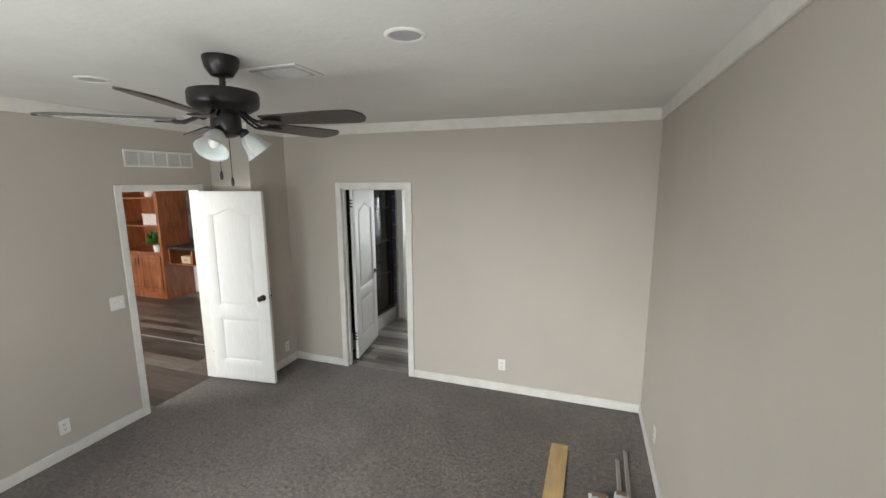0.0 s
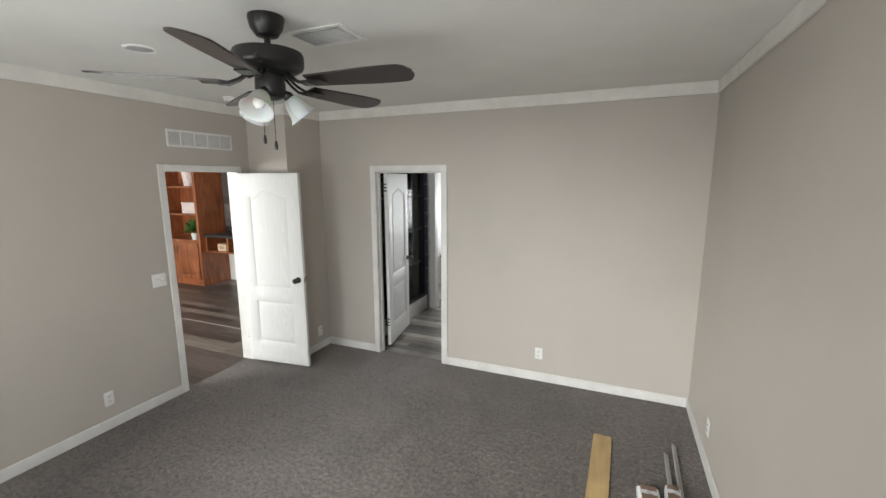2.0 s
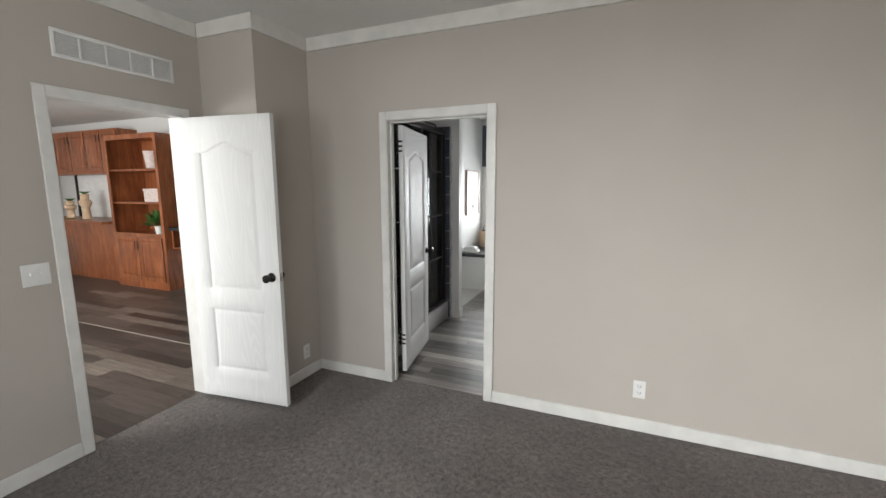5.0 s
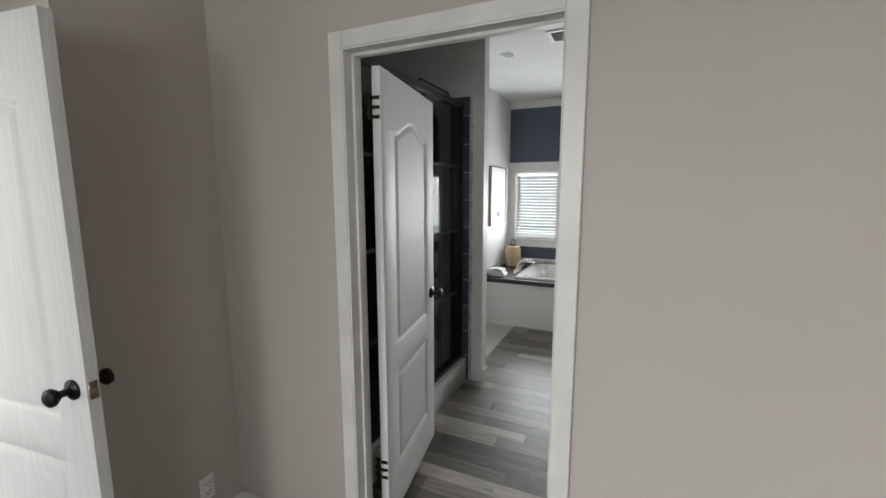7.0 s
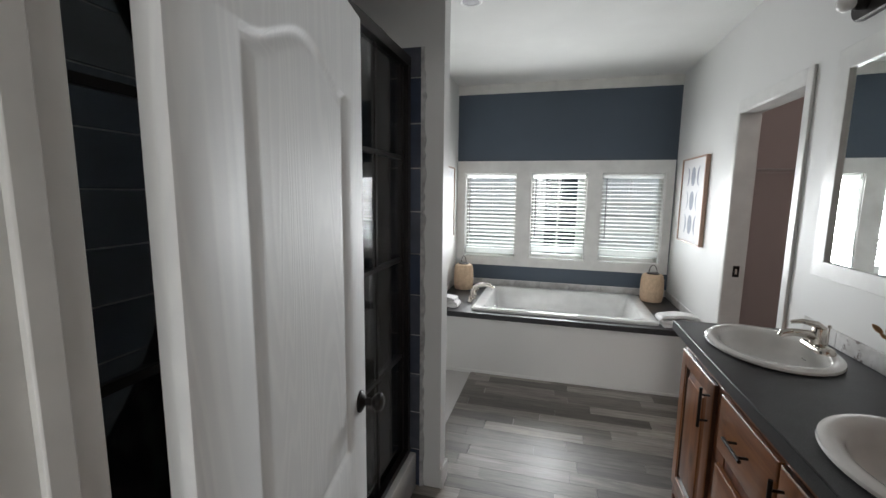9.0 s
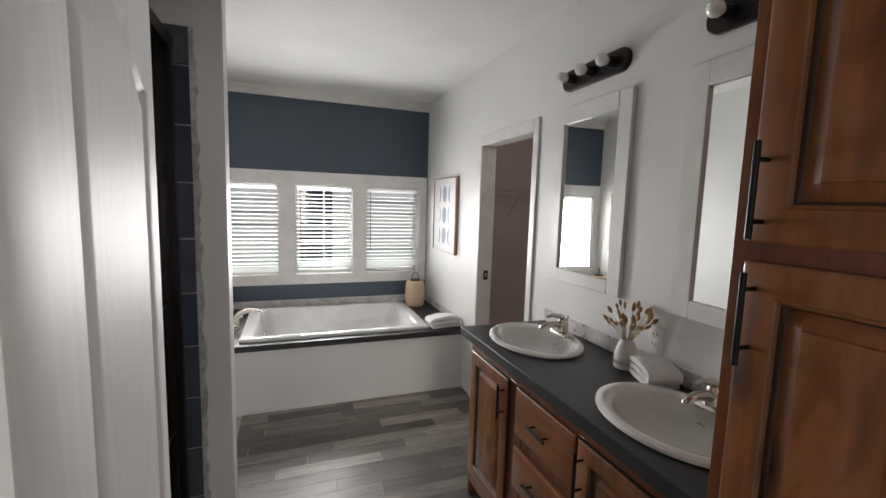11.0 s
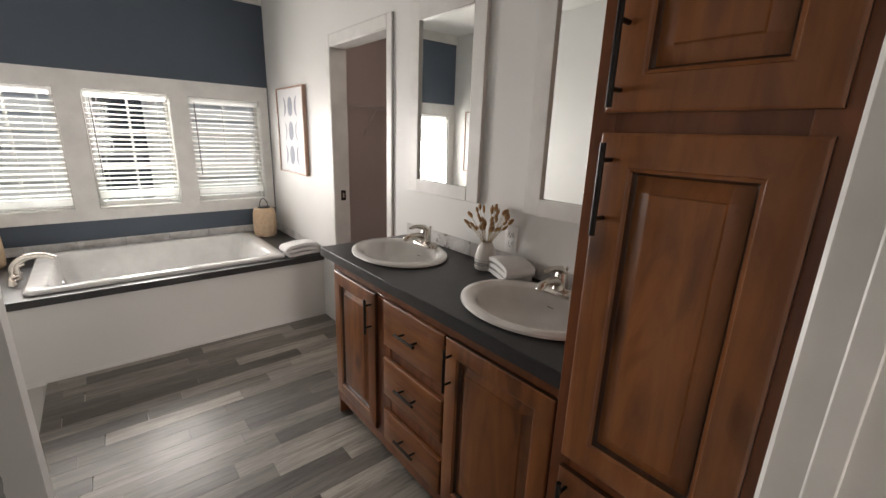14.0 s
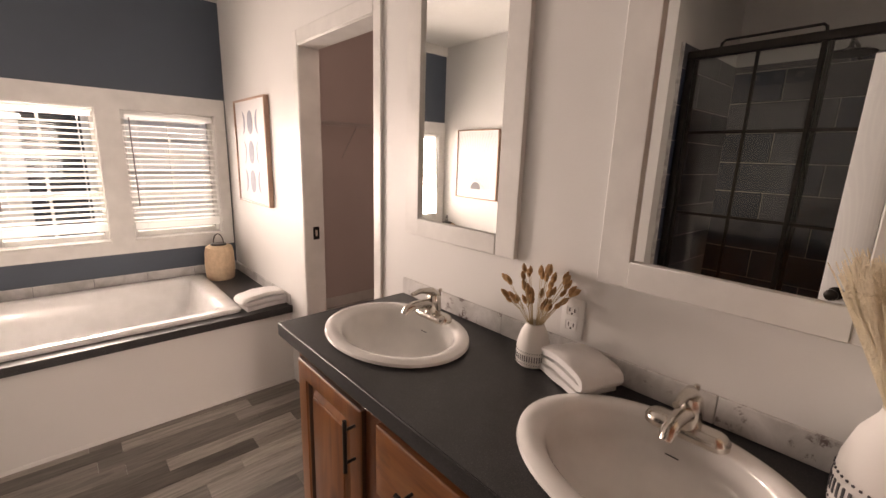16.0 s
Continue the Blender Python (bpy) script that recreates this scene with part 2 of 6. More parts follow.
ACRYLIC = plain("white acrylic", (0.68, 0.68, 0.67), 0.16, grain=20, bump=0.01, coat=0.4)
NICKEL = plain("brushed nickel", (0.62, 0.58, 0.53), 0.20, 1.0, 300, 0.03)
CHROME = plain("chrome", (0.80, 0.80, 0.80), 0.08, 1.0, 300, 0.01)
BLACK = plain("oil-rubbed bronze", (0.018, 0.015, 0.014), 0.35, 0.6)
FAN_BLACK = plain("matt black enamel", (0.008, 0.007, 0.008), 0.38)
BLADE = wood("dark blade wood", (0.012, 0.008, 0.008), (0.024, 0.017, 0.016), (0.04, 0.028, 0.026), (1.5, 1.5, 20), knots=False)
PLASTIC = plain("white plastic", (0.76, 0.76, 0.75), 0.35)
DARK_SLOT = plain("dark slot", (0.03, 0.03, 0.03), 0.6)
SLATE = slate_material()
GROUT = painted("grout", (0.46, 0.45, 0.44), 0.8, 0.1, 90, 0.3)
MARBLE = marble_material("distressed tile", 0.545)
MARBLE_PLAIN = marble_material("grey-white tile", 0.70)
GLASS = thin_glass("clear glass")
MIRROR, _, mirror_bsdf = base_material("mirror silver")
mirror_bsdf.inputs["Base Color"].default_value = (0.90, 0.92, 0.91, 1)
mirror_bsdf.inputs["Metallic"].default_value, mirror_bsdf.inputs["Roughness"].default_value = 1.0, 0.0


# ---- building helpers ----
def box(bm, x0, x1, y0, y1, z0, z1, bevel=0.0, segments=1):
    """An axis-aligned box, its edges rounded by bevel."""
    r = bmesh.ops.create_cube(bm, size=1.0, matrix=Matrix.LocRotScale(((x0 + x1) / 2, (y0 + y1) / 2, (z0 + z1) / 2), None, (abs(x1 - x0), abs(y1 - y0), abs(z1 - z0))))
    if bevel:
        edges = {e for v in r["verts"] for e in v.link_edges}
        bmesh.ops.bevel(bm, geom=list(edges), offset=bevel, segments=segments, affect="EDGES", profile=0.5)
    return bm


def boxes(*rows, bevel=0.0, segments=1):
    bm = bmesh.new()
    for r in rows:
        box(bm, *r, bevel=bevel, segments=segments)
    return bm


def lathe(profile, steps=24, centre=(0, 0, 0), bm=None, squash=(1, 1)):
    """A surface of revolution about z from (radius, z) pairs."""
    bm = bm or bmesh.new()
    rings = []
    for r, z in profile:
        rings.append([bm.verts.new((centre[0] + squash[0] * r * math.cos(2 * math.pi * i / steps), centre[1] + squash[1] * r * math.sin(2 * math.pi * i / steps), centre[2] + z)) for i in range(steps)])
    for a, b in zip(rings, rings[1:]):
        for i in range(steps):
            bm.faces.new((a[i], a[(i + 1) % steps], b[(i + 1) % steps], b[i]))
    for ring, r in ((rings[0], profile[0][0]), (rings[-1], profile[-1][0])):
        if r > 1e-5:
            bm.faces.new(ring)
    bmesh.ops.remove_doubles(bm, verts=bm.verts, dist=1e-6)
    bmesh.ops.recalc_face_normals(bm, faces=bm.faces)
    return bm


def tube(path, radius, steps=10, bm=None):
    """A round tube along a list of points; radius is one number or one per point."""
    bm = bm or bmesh.new()
    pts = [Vector(p) for p in path]
    radii = radius if isinstance(radius, (list, tuple)) else [radius] * len(pts)
    rings, side = [], None
    for i, p in enumerate(pts):
        way = (pts[min(i + 1, len(pts) - 1)] - pts[max(i - 1, 0)]).normalized()
        ref = side if side is not None else (Vector((0, 0, 1)) if abs(way.z) < 0.9 else Vector((1, 0, 0)))
        side = (ref - way * ref.dot(way)).normalized()
        up = way.cross(side)
        rings.append([bm.verts.new(p + radii[i] * (math.cos(a) * side + math.sin(a) * up)) for a in (2 * math.pi * k / steps for k in range(steps))])
    for a, b in zip(rings, rings[1:]):
        for k in range(steps):
            bm.faces.new((a[k], a[(k + 1) % steps], b[(k + 1) % steps], b[k]))
    bm.faces.new(rings[0])
    bm.faces.new(rings[-1])
    bmesh.ops.recalc_face_normals(bm, faces=bm.faces)
    return bm


def mesh_of(name, bm, material, smooth):
    me = bpy.data.meshes.new(name)
    bmesh.ops.recalc_face_normals(bm, faces=bm.faces)
    bm.to_mesh(me)
    bm.free()
    me.materials.append(material)
    if smooth:
        me.shade_smooth()
        me.set_sharp_from_angle(angle=radians(38))
    return me


def part(name, bm, material, parent, label="", m=None, smooth=True):
    """Links a bmesh as one mesh object under a thing or a part."""
    if m is not None:
        bm.transform(m)
    ob = new(name, mesh_of(name, bm, material, smooth))
    ob.parent = parent
    if parent.type == "EMPTY":
        ob.matrix_parent_inverse = Matrix.Translation(parent.location).inverted()
    if label:
        ob["label"] = label
    return ob


def thing(name, at, label, category, group=""):
    """An Empty at the base of a thing, to hold its parts."""
    ob = new(name)
    ob.location = at
    ob.empty_display_size = 0.05
    return tagged(ob, label, category, group)


def structure(name, bm, material, label="", category="", smooth=False):
    return tagged(new(name, mesh_of(name, bm, material, smooth)), label, category, "", "structure")


def piece(name, me, parent, m):
    """One of many alike pieces that share a mesh."""
    ob = new(name, me)
    ob.parent = parent
    if parent.type == "EMPTY":
        ob.matrix_parent_inverse = Matrix.Translation(parent.location).inverted()
    ob.matrix_basis = m
    return ob


# ---- plan ----
ROOM_X, ROOM_BACK, TOP = -4.218, -4.55, 2.64
BATH_X0, BATH_X1, BATH_Y0, BATH_Y1 = -3.615, -1.475, 0.083, 4.257
WING0, WING1, WING_X = 1.70, 1.80, -3.09
SHOWER_X = -4.12
HALL_Y = 1.87

# floors
structure("floor_carpet", boxes((ROOM_X - 0.05, 0.1, ROOM_BACK - 0.1, 0.065, -0.08, 0.0)), CARPET, "dark grey-brown cut pile carpet in the bedroom", "carpet")
bath_floor = structure("floor_bath", boxes((SHOWER_X - 0.1, BATH_X1 + 2.0, 0.065, BATH_Y1 + 0.1, -0.08, -0.012)), GROUT, "grey wood-look vinyl plank floor in the bathroom", "floor")
hall_floor = structure("floor_hall", boxes((-11.6, ROOM_X - 0.05, -4.2, HALL_Y + 0.1, -0.08, -0.012)), GROUT, "dark brown wood-look vinyl plank floor in the living room", "floor")
# ceilings
structure("ceiling_bedroom", boxes((ROOM_X - 0.05, 0.1, ROOM_BACK - 0.1, 0.06, TOP, TOP + 0.1)), CEILING, "white textured ceiling over the bedroom", "ceiling")
structure("ceiling_bath", boxes((SHOWER_X - 0.15, BATH_X1 + 2.0, 0.06, BATH_Y1 + 0.15, TOP, TOP + 0.1)), BATH_CEILING, "white textured ceiling over the bathroom", "ceiling")
structure("ceiling_hall", boxes((-11.6, ROOM_X - 0.05, -4.2, HALL_Y + 0.1, TOP, TOP + 0.1)), CEILING, "white ceiling over the living room", "ceiling")

# bedroom walls; door openings go through them
BD0, BD1, BDH = -3.018, -2.264, 2.0
structure("wall_north", boxes((ROOM_X - 0.1, BD0 - 0.012, 0, 0.042, 0, TOP), (BD1 + 0.012, 0.1, 0, 0.042, 0, TOP), (BD0 - 0.012, BD1 + 0.012, 0, 0.042, BDH + 0.012, TOP)), BEIGE, "warm greige painted bedroom wall with a doorway", "wall")
structure("wall_bath_south", boxes((SHOWER_X - 0.1, BD0 - 0.012, 0.042, BATH_Y0, 0, TOP), (BD1 + 0.012, BATH_X1 + 0.1, 0.042, BATH_Y0, 0, TOP), (BD0 - 0.012, BD1 + 0.012, 0.042, BATH_Y0, BDH + 0.012, TOP)), WHITE_WALL, "white painted bathroom side of the doorway wall", "wall")
structure("wall_east", boxes((0, 0.1, ROOM_BACK - 0.1, 0, 0, TOP)), BEIGE, "warm greige painted bedroom wall without openings", "wall")
LD0, LD1, LDH = -1.425, -0.690, 2.0
structure("wall_west", boxes((ROOM_X - 0.06, ROOM_X, ROOM_BACK - 0.1, LD0 - 0.012, 0, TOP), (ROOM_X - 0.06, ROOM_X, LD1 + 0.012, 0, 0, TOP), (ROOM_X - 0.06, ROOM_X, LD0 - 0.012, LD1 + 0.012, LDH + 0.012, TOP)), BEIGE, "warm greige painted bedroom wall with an open doorway", "wall")
structure("wall_hall_east", boxes((ROOM_X - 0.12, ROOM_X - 0.06, -4.2, LD0 - 0.012, 0, TOP), (ROOM_X - 0.12, ROOM_X - 0.06, LD1 + 0.012, HALL_Y, 0, TOP), (ROOM_X - 0.12, ROOM_X - 0.06, LD0 - 0.012, LD1 + 0.012, LDH + 0.012, TOP)), WHITE_WALL, "white painted living room wall", "wall")
CH_X, CH_Y = -3.712, -0.52
structure("wall_chase", boxes((ROOM_X, CH_X, CH_Y, 0, 0, TOP)), BEIGE, "boxed-out greige corner beside the doorway", "wall")
# rear wall with two windows
WZ0, WZ1 = 0.78, 2.1
spans = ((-3.55, -2.35), (-1.85, -0.65))
structure("wall_south", boxes((ROOM_X - 0.1, 0.1, ROOM_BACK - 0.12, ROOM_BACK, 0, WZ0), (ROOM_X - 0.1, 0.1, ROOM_BACK - 0.12, ROOM_BACK, WZ1, TOP), (ROOM_X - 0.1, spans[0][0], ROOM_BACK - 0.12, ROOM_BACK, WZ0, WZ1), (spans[0][1], spans[1][0], ROOM_BACK - 0.12, ROOM_BACK, WZ0, WZ1), (spans[1][1], 0.1, ROOM_BACK - 0.12, ROOM_BACK, WZ0, WZ1)), BEIGE, "warm greige painted bedroom wall with two windows", "wall")
for n, (a, b) in enumerate(spans):
    w = tagged(thing(f"window_{n + 4}", ((a + b) / 2, ROOM_BACK, WZ0), "white framed bedroom window", "window"), kind="structure")
    part("window_frame", boxes((a - 0.06, a, ROOM_BACK, ROOM_BACK + 0.015, WZ0 - 0.06, WZ1 + 0.06), (b, b + 0.06, ROOM_BACK, ROOM_BACK + 0.015, WZ0 - 0.06, WZ1 + 0.06), (a, b, ROOM_BACK, ROOM_BACK + 0.015, WZ1, WZ1 + 0.06), (a, b, ROOM_BACK, ROOM_BACK + 0.03, WZ0 - 0.06, WZ0), (a, b, ROOM_BACK - 0.11, ROOM_BACK - 0.08, 1.42, 1.46)), TRIM, w)

# bathroom walls
WIN = ((-3.53, -2.975), (-2.828, -2.268), (-2.138, -1.56))
WB, WT = 0.838, 1.742
rows = [(SHOWER_X - 0.1, BATH_X1 + 0.1, BATH_Y1, BATH_Y1 + 0.14, 0, WB), (SHOWER_X - 0.1, BATH_X1 + 0.1, BATH_Y1, BATH_Y1 + 0.14, WT, TOP)]
edges = [SHOWER_X - 0.1, *[v for w in WIN for v in w], BATH_X1 + 0.1]
rows += [(a, b, BATH_Y1, BATH_Y1 + 0.14, WB, WT) for a, b in zip(edges[0::2], edges[1::2])]
structure("wall_navy", boxes(*rows), NAVY, "navy blue accent wall behind the tub", "wall")
CD0, CD1, CDH = 2.155, 2.88, 2.045
structure("wall_vanity", boxes((BATH_X1, BATH_X1 + 0.1, BATH_Y0, CD0, 0, TOP), (BATH_X1, BATH_X1 + 0.1, CD1, BATH_Y1, 0, TOP), (BATH_X1, BATH_X1 + 0.1, CD0, CD1, CDH, TOP)), WHITE_WALL, "white painted wall behind the vanity with a closet doorway", "wall")
structure("wall_bath_west", boxes((BATH_X0 - 0.1, BATH_X0, WING1, BATH_Y1, 0, TOP)), WHITE_WALL, "white painted wall beside the tub", "wall")
structure("wall_wing", boxes((SHOWER_X, WING_X, WING0, WING1, 0, TOP)), WHITE_WALL, "white stub wall between shower and tub", "wall")
structure("wall_shower_west", boxes((SHOWER_X - 0.1, SHOWER_X, BATH_Y0, WING1, 0, TOP)), WHITE_WALL, "white wall above the shower tile", "wall")
# closet beyond the doorway
structure("wall_closet", boxes((BATH_X1 + 1.9, BATH_X1 + 2.0, 1.2, BATH_Y1 + 0.1, 0, TOP), (BATH_X1 + 0.1, BATH_X1 + 1.9, 1.2, 1.3, 0, TOP), (BATH_X1 + 0.1, BATH_X1 + 1.9, BATH_Y1, BATH_Y1 + 0.1, 0, TOP)), CLOSET, "mauve-grey painted closet walls", "wall")
# living room shell
structure("wall_hall_north", boxes((-11.6, ROOM_X - 0.12, HALL_Y, HALL_Y + 0.1, 0, TOP)), WHITE_WALL, "white painted living room wall", "wall")
structure("wall_hall_west", boxes((-11.6, -11.5, -4.2, HALL_Y, 0, TOP)), WHITE_WALL, "white painted living room wall", "wall")
structure("wall_hall_south", boxes((-11.6, ROOM_X - 0.12, -4.2, -4.1, 0, TOP)), WHITE_WALL, "white painted living room wall", "wall")


def casing(name, bm, label):
    return structure(name, bm, TRIM, label, "trim", True)


# door casings and jambs
casing("trim_bath_door", boxes((BD0 - 0.058, BD0, -0.016, 0, 0, BDH + 0.058), (BD1, BD1 + 0.062, -0.016, 0, 0, BDH + 0.058), (BD0, BD1, -0.016, 0, BDH, BDH + 0.058), bevel=0.003), "white flat casing round the bathroom doorway")
casing("trim_bath_door_inner", boxes((BD0 - 0.052, BD0, BATH_Y0, BATH_Y0 + 0.010, 0, BDH + 0.052), (BD1, BD1 + 0.052, BATH_Y0, BATH_Y0 + 0.010, 0, BDH + 0.052), (BD0, BD1, BATH_Y0, BATH_Y0 + 0.010, BDH, BDH + 0.052), bevel=0.003), "white casing on the bathroom side of the doorway")
casing("jamb_bath_door", boxes((BD0 - 0.012, BD0 + 0.006, -0.013, BATH_Y0 + 0.007, 0, BDH), (BD1 - 0.004, BD1 + 0.012, -0.013, BATH_Y0 + 0.007, 0, BDH), (BD0 - 0.012, BD1 + 0.012, -0.013, BATH_Y0 + 0.007, BDH - 0.006, BDH + 0.012), (BD0 + 0.006, BD0 + 0.018, 0.03, 0.056, 0, BDH - 0.006), (BD1 - 0.010, BD1 - 0.004, 0.03, 0.056, 0, BDH - 0.006), (BD0 + 0.006, BD1 - 0.004, 0.03, 0.056, BDH - 0.018, BDH - 0.006), bevel=0.002), "white door jamb with stop")
casing("trim_left_door", boxes((ROOM_X, ROOM_X + 0.016, LD0 - 0.052, LD0, 0, LDH + 0.052), (ROOM_X, ROOM_X + 0.016, LD1, LD1 + 0.052, 0, LDH + 0.052), (ROOM_X, ROOM_X + 0.016, LD0, LD1, LDH, LDH + 0.052), bevel=0.003), "white flat casing round the bedroom doorway")
casing("jamb_left_door", boxes((ROOM_X - 0.12, ROOM_X + 0.013, LD0 - 0.012, LD0 + 0.006, 0, LDH), (ROOM_X - 0.12, ROOM_X + 0.013, LD1 - 0.006, LD1 + 0.012, 0, LDH), (ROOM_X - 0.12, ROOM_X + 0.013, LD0, LD1, LDH - 0.006, LDH + 0.012), (ROOM_X - 0.10, ROOM_X - 0.06, LD0 + 0.006, LD0 + 0.018, 0, LDH - 0.006), bevel=0.002), "white door jamb with stop")
casing("trim_closet", boxes((BATH_X1 - 0.014, BATH_X1, CD0 - 0.055, CD0, 0, CDH + 0.07), (BATH_X1 - 0.014, BATH_X1, CD1, CD1 + 0.055, 0, CDH + 0.07), (BATH_X1 - 0.014, BATH_X1, CD0, CD1, CDH, CDH + 0.07), bevel=0.003), "white casing round the closet doorway")
casing("jamb_closet", boxes((BATH_X1 - 0.01, BATH_X1 + 0.11, CD0 - 0.012, CD0 + 0.006, 0, CDH), (BATH_X1 - 0.01, BATH_X1 + 0.11, CD0, CD1, CDH - 0.006, CDH + 0.012), bevel=0.002), "white closet door jamb")
# baseboards
BH = 0.085
for name, r in {
    "baseboard_north": [(CH_X + 0.015, BD0 - 0.058, -0.015, 0, 0, BH), (BD1 + 0.062, 0, -0.015, 0, 0, BH)],
    "baseboard_east": [(-0.015, 0, ROOM_BACK, -0.015, 0, BH)],
    "baseboard_west": [(ROOM_X, ROOM_X + 0.015, ROOM_BACK, LD0 - 0.052, 0, BH)],
    "baseboard_chase": [(CH_X, CH_X + 0.015, CH_Y - 0.015, 0, 0, BH), (ROOM_X + 0.016, CH_X, CH_Y - 0.015, CH_Y, 0, BH)],
    "baseboard_wing": [(WING_X, WING_X + 0.013, WING0, WING1, -0.012, 0.1), (BATH_X0, WING_X + 0.013, WING1, WING1 + 0.013, -0.012, 0.1)],
    "baseboard_closet": [(BATH_X1 + 0.1, BATH_X1 + 1.9, BATH_Y1 - 0.013, BATH_Y1, -0.012, 0.09)],
}.items():
    structure(name, boxes(*r, bevel=0.004), TRIM, "white painted baseboard along the wall", "baseboard", True)
# flat crown boards at the ceiling
CZ = 2.545
for name, r in {
    "trim_crown_north": [(CH_X + 0.018, 0, -0.018, 0, CZ, TOP)],
    "trim_crown_east": [(-0.018, 0, ROOM_BACK, -0.018, CZ, TOP)],
    "trim_crown_west": [(ROOM_X, ROOM_X + 0.018, ROOM_BACK, CH_Y - 0.018, CZ, TOP)],
    "trim_crown_chase": [(CH_X, CH_X + 0.018, CH_Y - 0.018, 0, CZ, TOP), (ROOM_X + 0.018, CH_X, CH_Y - 0.018, CH_Y, CZ, TOP)],
    "trim_crown_south": [(ROOM_X + 0.018, -0.018, ROOM_BACK, ROOM_BACK + 0.018, CZ, TOP)],
    "trim_crown_navy": [(BATH_X0, BATH_X1, BATH_Y1 - 0.018, BATH_Y1, CZ, TOP)],
}.items():
    structure(name, boxes(*r, bevel=0.003), CROWN, "cream flat crown board under the ceiling", "trim", True)


# ---- relief panels: doors and cabinet fronts ----
def relief(w, h, thick, outlines, profile, glaze=None, round_edge=0.0, fine=0.05):
    """A slab w x h, its front at y = 0 towards -y, with grooves set by the distance d from each panel's outline.
    outlines: (x0, x1, z0, z1, rise) with an arched top of that rise. glaze: a range of d that takes the second material."""
    marks_x, marks_z = {0, w}, {0, h}
    steps = [p[0] for p in profile]
    for x0, x1, z0, z1, rise in outlines:
        for s in steps:
            marks_x |= {x0 + s, x1 - s}
            marks_z |= {z0 + s, z1 - s}
        if rise:
            marks_z |= {z1 - 0.05 + 0.004 * k for k in range(int((rise + 0.06) / 0.004))}
            marks_x |= {x0 + (x1 - x0) * k / 44 for k in range(45)}
    if round_edge:
        for s in (round_edge * 0.35, round_edge):
            marks_x |= {s, w - s}
            marks_z |= {s, h - s}

    def spread(marks, top):
        out = []
        for v in sorted(m for m in marks if -1e-9 <= m <= top + 1e-9):
            if out and v - out[-1] < 0.0007:
                continue
            while out and v - out[-1] > fine * 2:
                out.append(out[-1] + fine)
            out.append(v)
        return out

    xs, zs = spread(marks_x, w), spread(marks_z, h)

    def distance(x, z):
        best = -1.0
        for x0, x1, z0, z1, rise in outlines:
            u = (x - (x0 + x1) / 2) / ((x1 - x0) / 2)
            top = z1 + rise * (0.5 + 0.5 * math.cos(math.pi * max(-1, min(1, u * 1.06))))
            best = max(best, min(x - x0, x1 - x, z - z0, top - z))
        return best

    def depth(x, z):
        d, y = distance(x, z), 0.0
        if d > 0:
            y = profile[-1][1]
            for (a, ya), (b, yb) in zip(profile, profile[1:]):
                if d < b:
                    y = ya + (yb - ya) * (d - a) / (b - a)
                    break
        if round_edge:
            e = min(x, w - x, z, h - z)
            if e < round_edge:
                y += 0.6 * round_edge * (1 - e / round_edge) ** 2
        return y

    bm = bmesh.new()
    grid = [[bm.verts.new((x, depth(x, z), z)) for x in xs] for z in zs]
    for j in range(len(zs) - 1):
        for i in range(len(xs) - 1):
            f = bm.faces.new((grid[j][i], grid[j][i + 1], grid[j + 1][i + 1], grid[j + 1][i]))
            if glaze:
                d = distance((xs[i] + xs[i + 1]) / 2, (zs[j] + zs[j + 1]) / 2)
                f.material_index = 1 if glaze[0] < d < glaze[1] else 0
    rim = grid[0] + [r[-1] for r in grid[1:]] + grid[-1][-2::-1] + [r[0] for r in grid[-2:0:-1]]
    back = [bm.verts.new((v.co.x, thick, v.co.z)) for v in rim]
    n = len(rim)
    for i in range(n):
        f = bm.faces.new((rim[i], back[i], back[(i + 1) % n], rim[(i + 1) % n]))
        f.material_index = 1 if glaze else 0
    bm.faces.new(back)
    return bm


DOOR_PROFILE = [(0.0, 0.0), (0.005, 0.0035), (0.011, 0.0075), (0.020, 0.0075), (0.030, 0.0035), (0.042, 0.001)]


def knob_set(leaf, m, w, z, thick):
    """A round knob with its rose on each face, and the latch in the edge."""
    for side, y in ((-1, 0.0), (1, thick)):
        k = lathe([(0.031, 0), (0.031, 0.006), (0.022, 0.012), (0.011, 0.018), (0.011, 0.036), (0.020, 0.042), (0.027, 0.052), (0.026, 0.062), (0.016, 0.069), (0, 0.070)], 20)
        part("knob", k, BLACK, leaf, "dark bronze round knob", m @ pose(w - 0.06, y, z, 90 if side < 0 else -90))
    part("latch", boxes((w - 0.001, w + 0.0015, thick / 2 - 0.012, thick / 2 + 0.012, z - 0.028, z + 0.028), (w, w + 0.009, thick / 2 - 0.006, thick / 2 + 0.006, z - 0.008, z + 0.008), bevel=0.001), NICKEL, leaf, "metal latch", m)


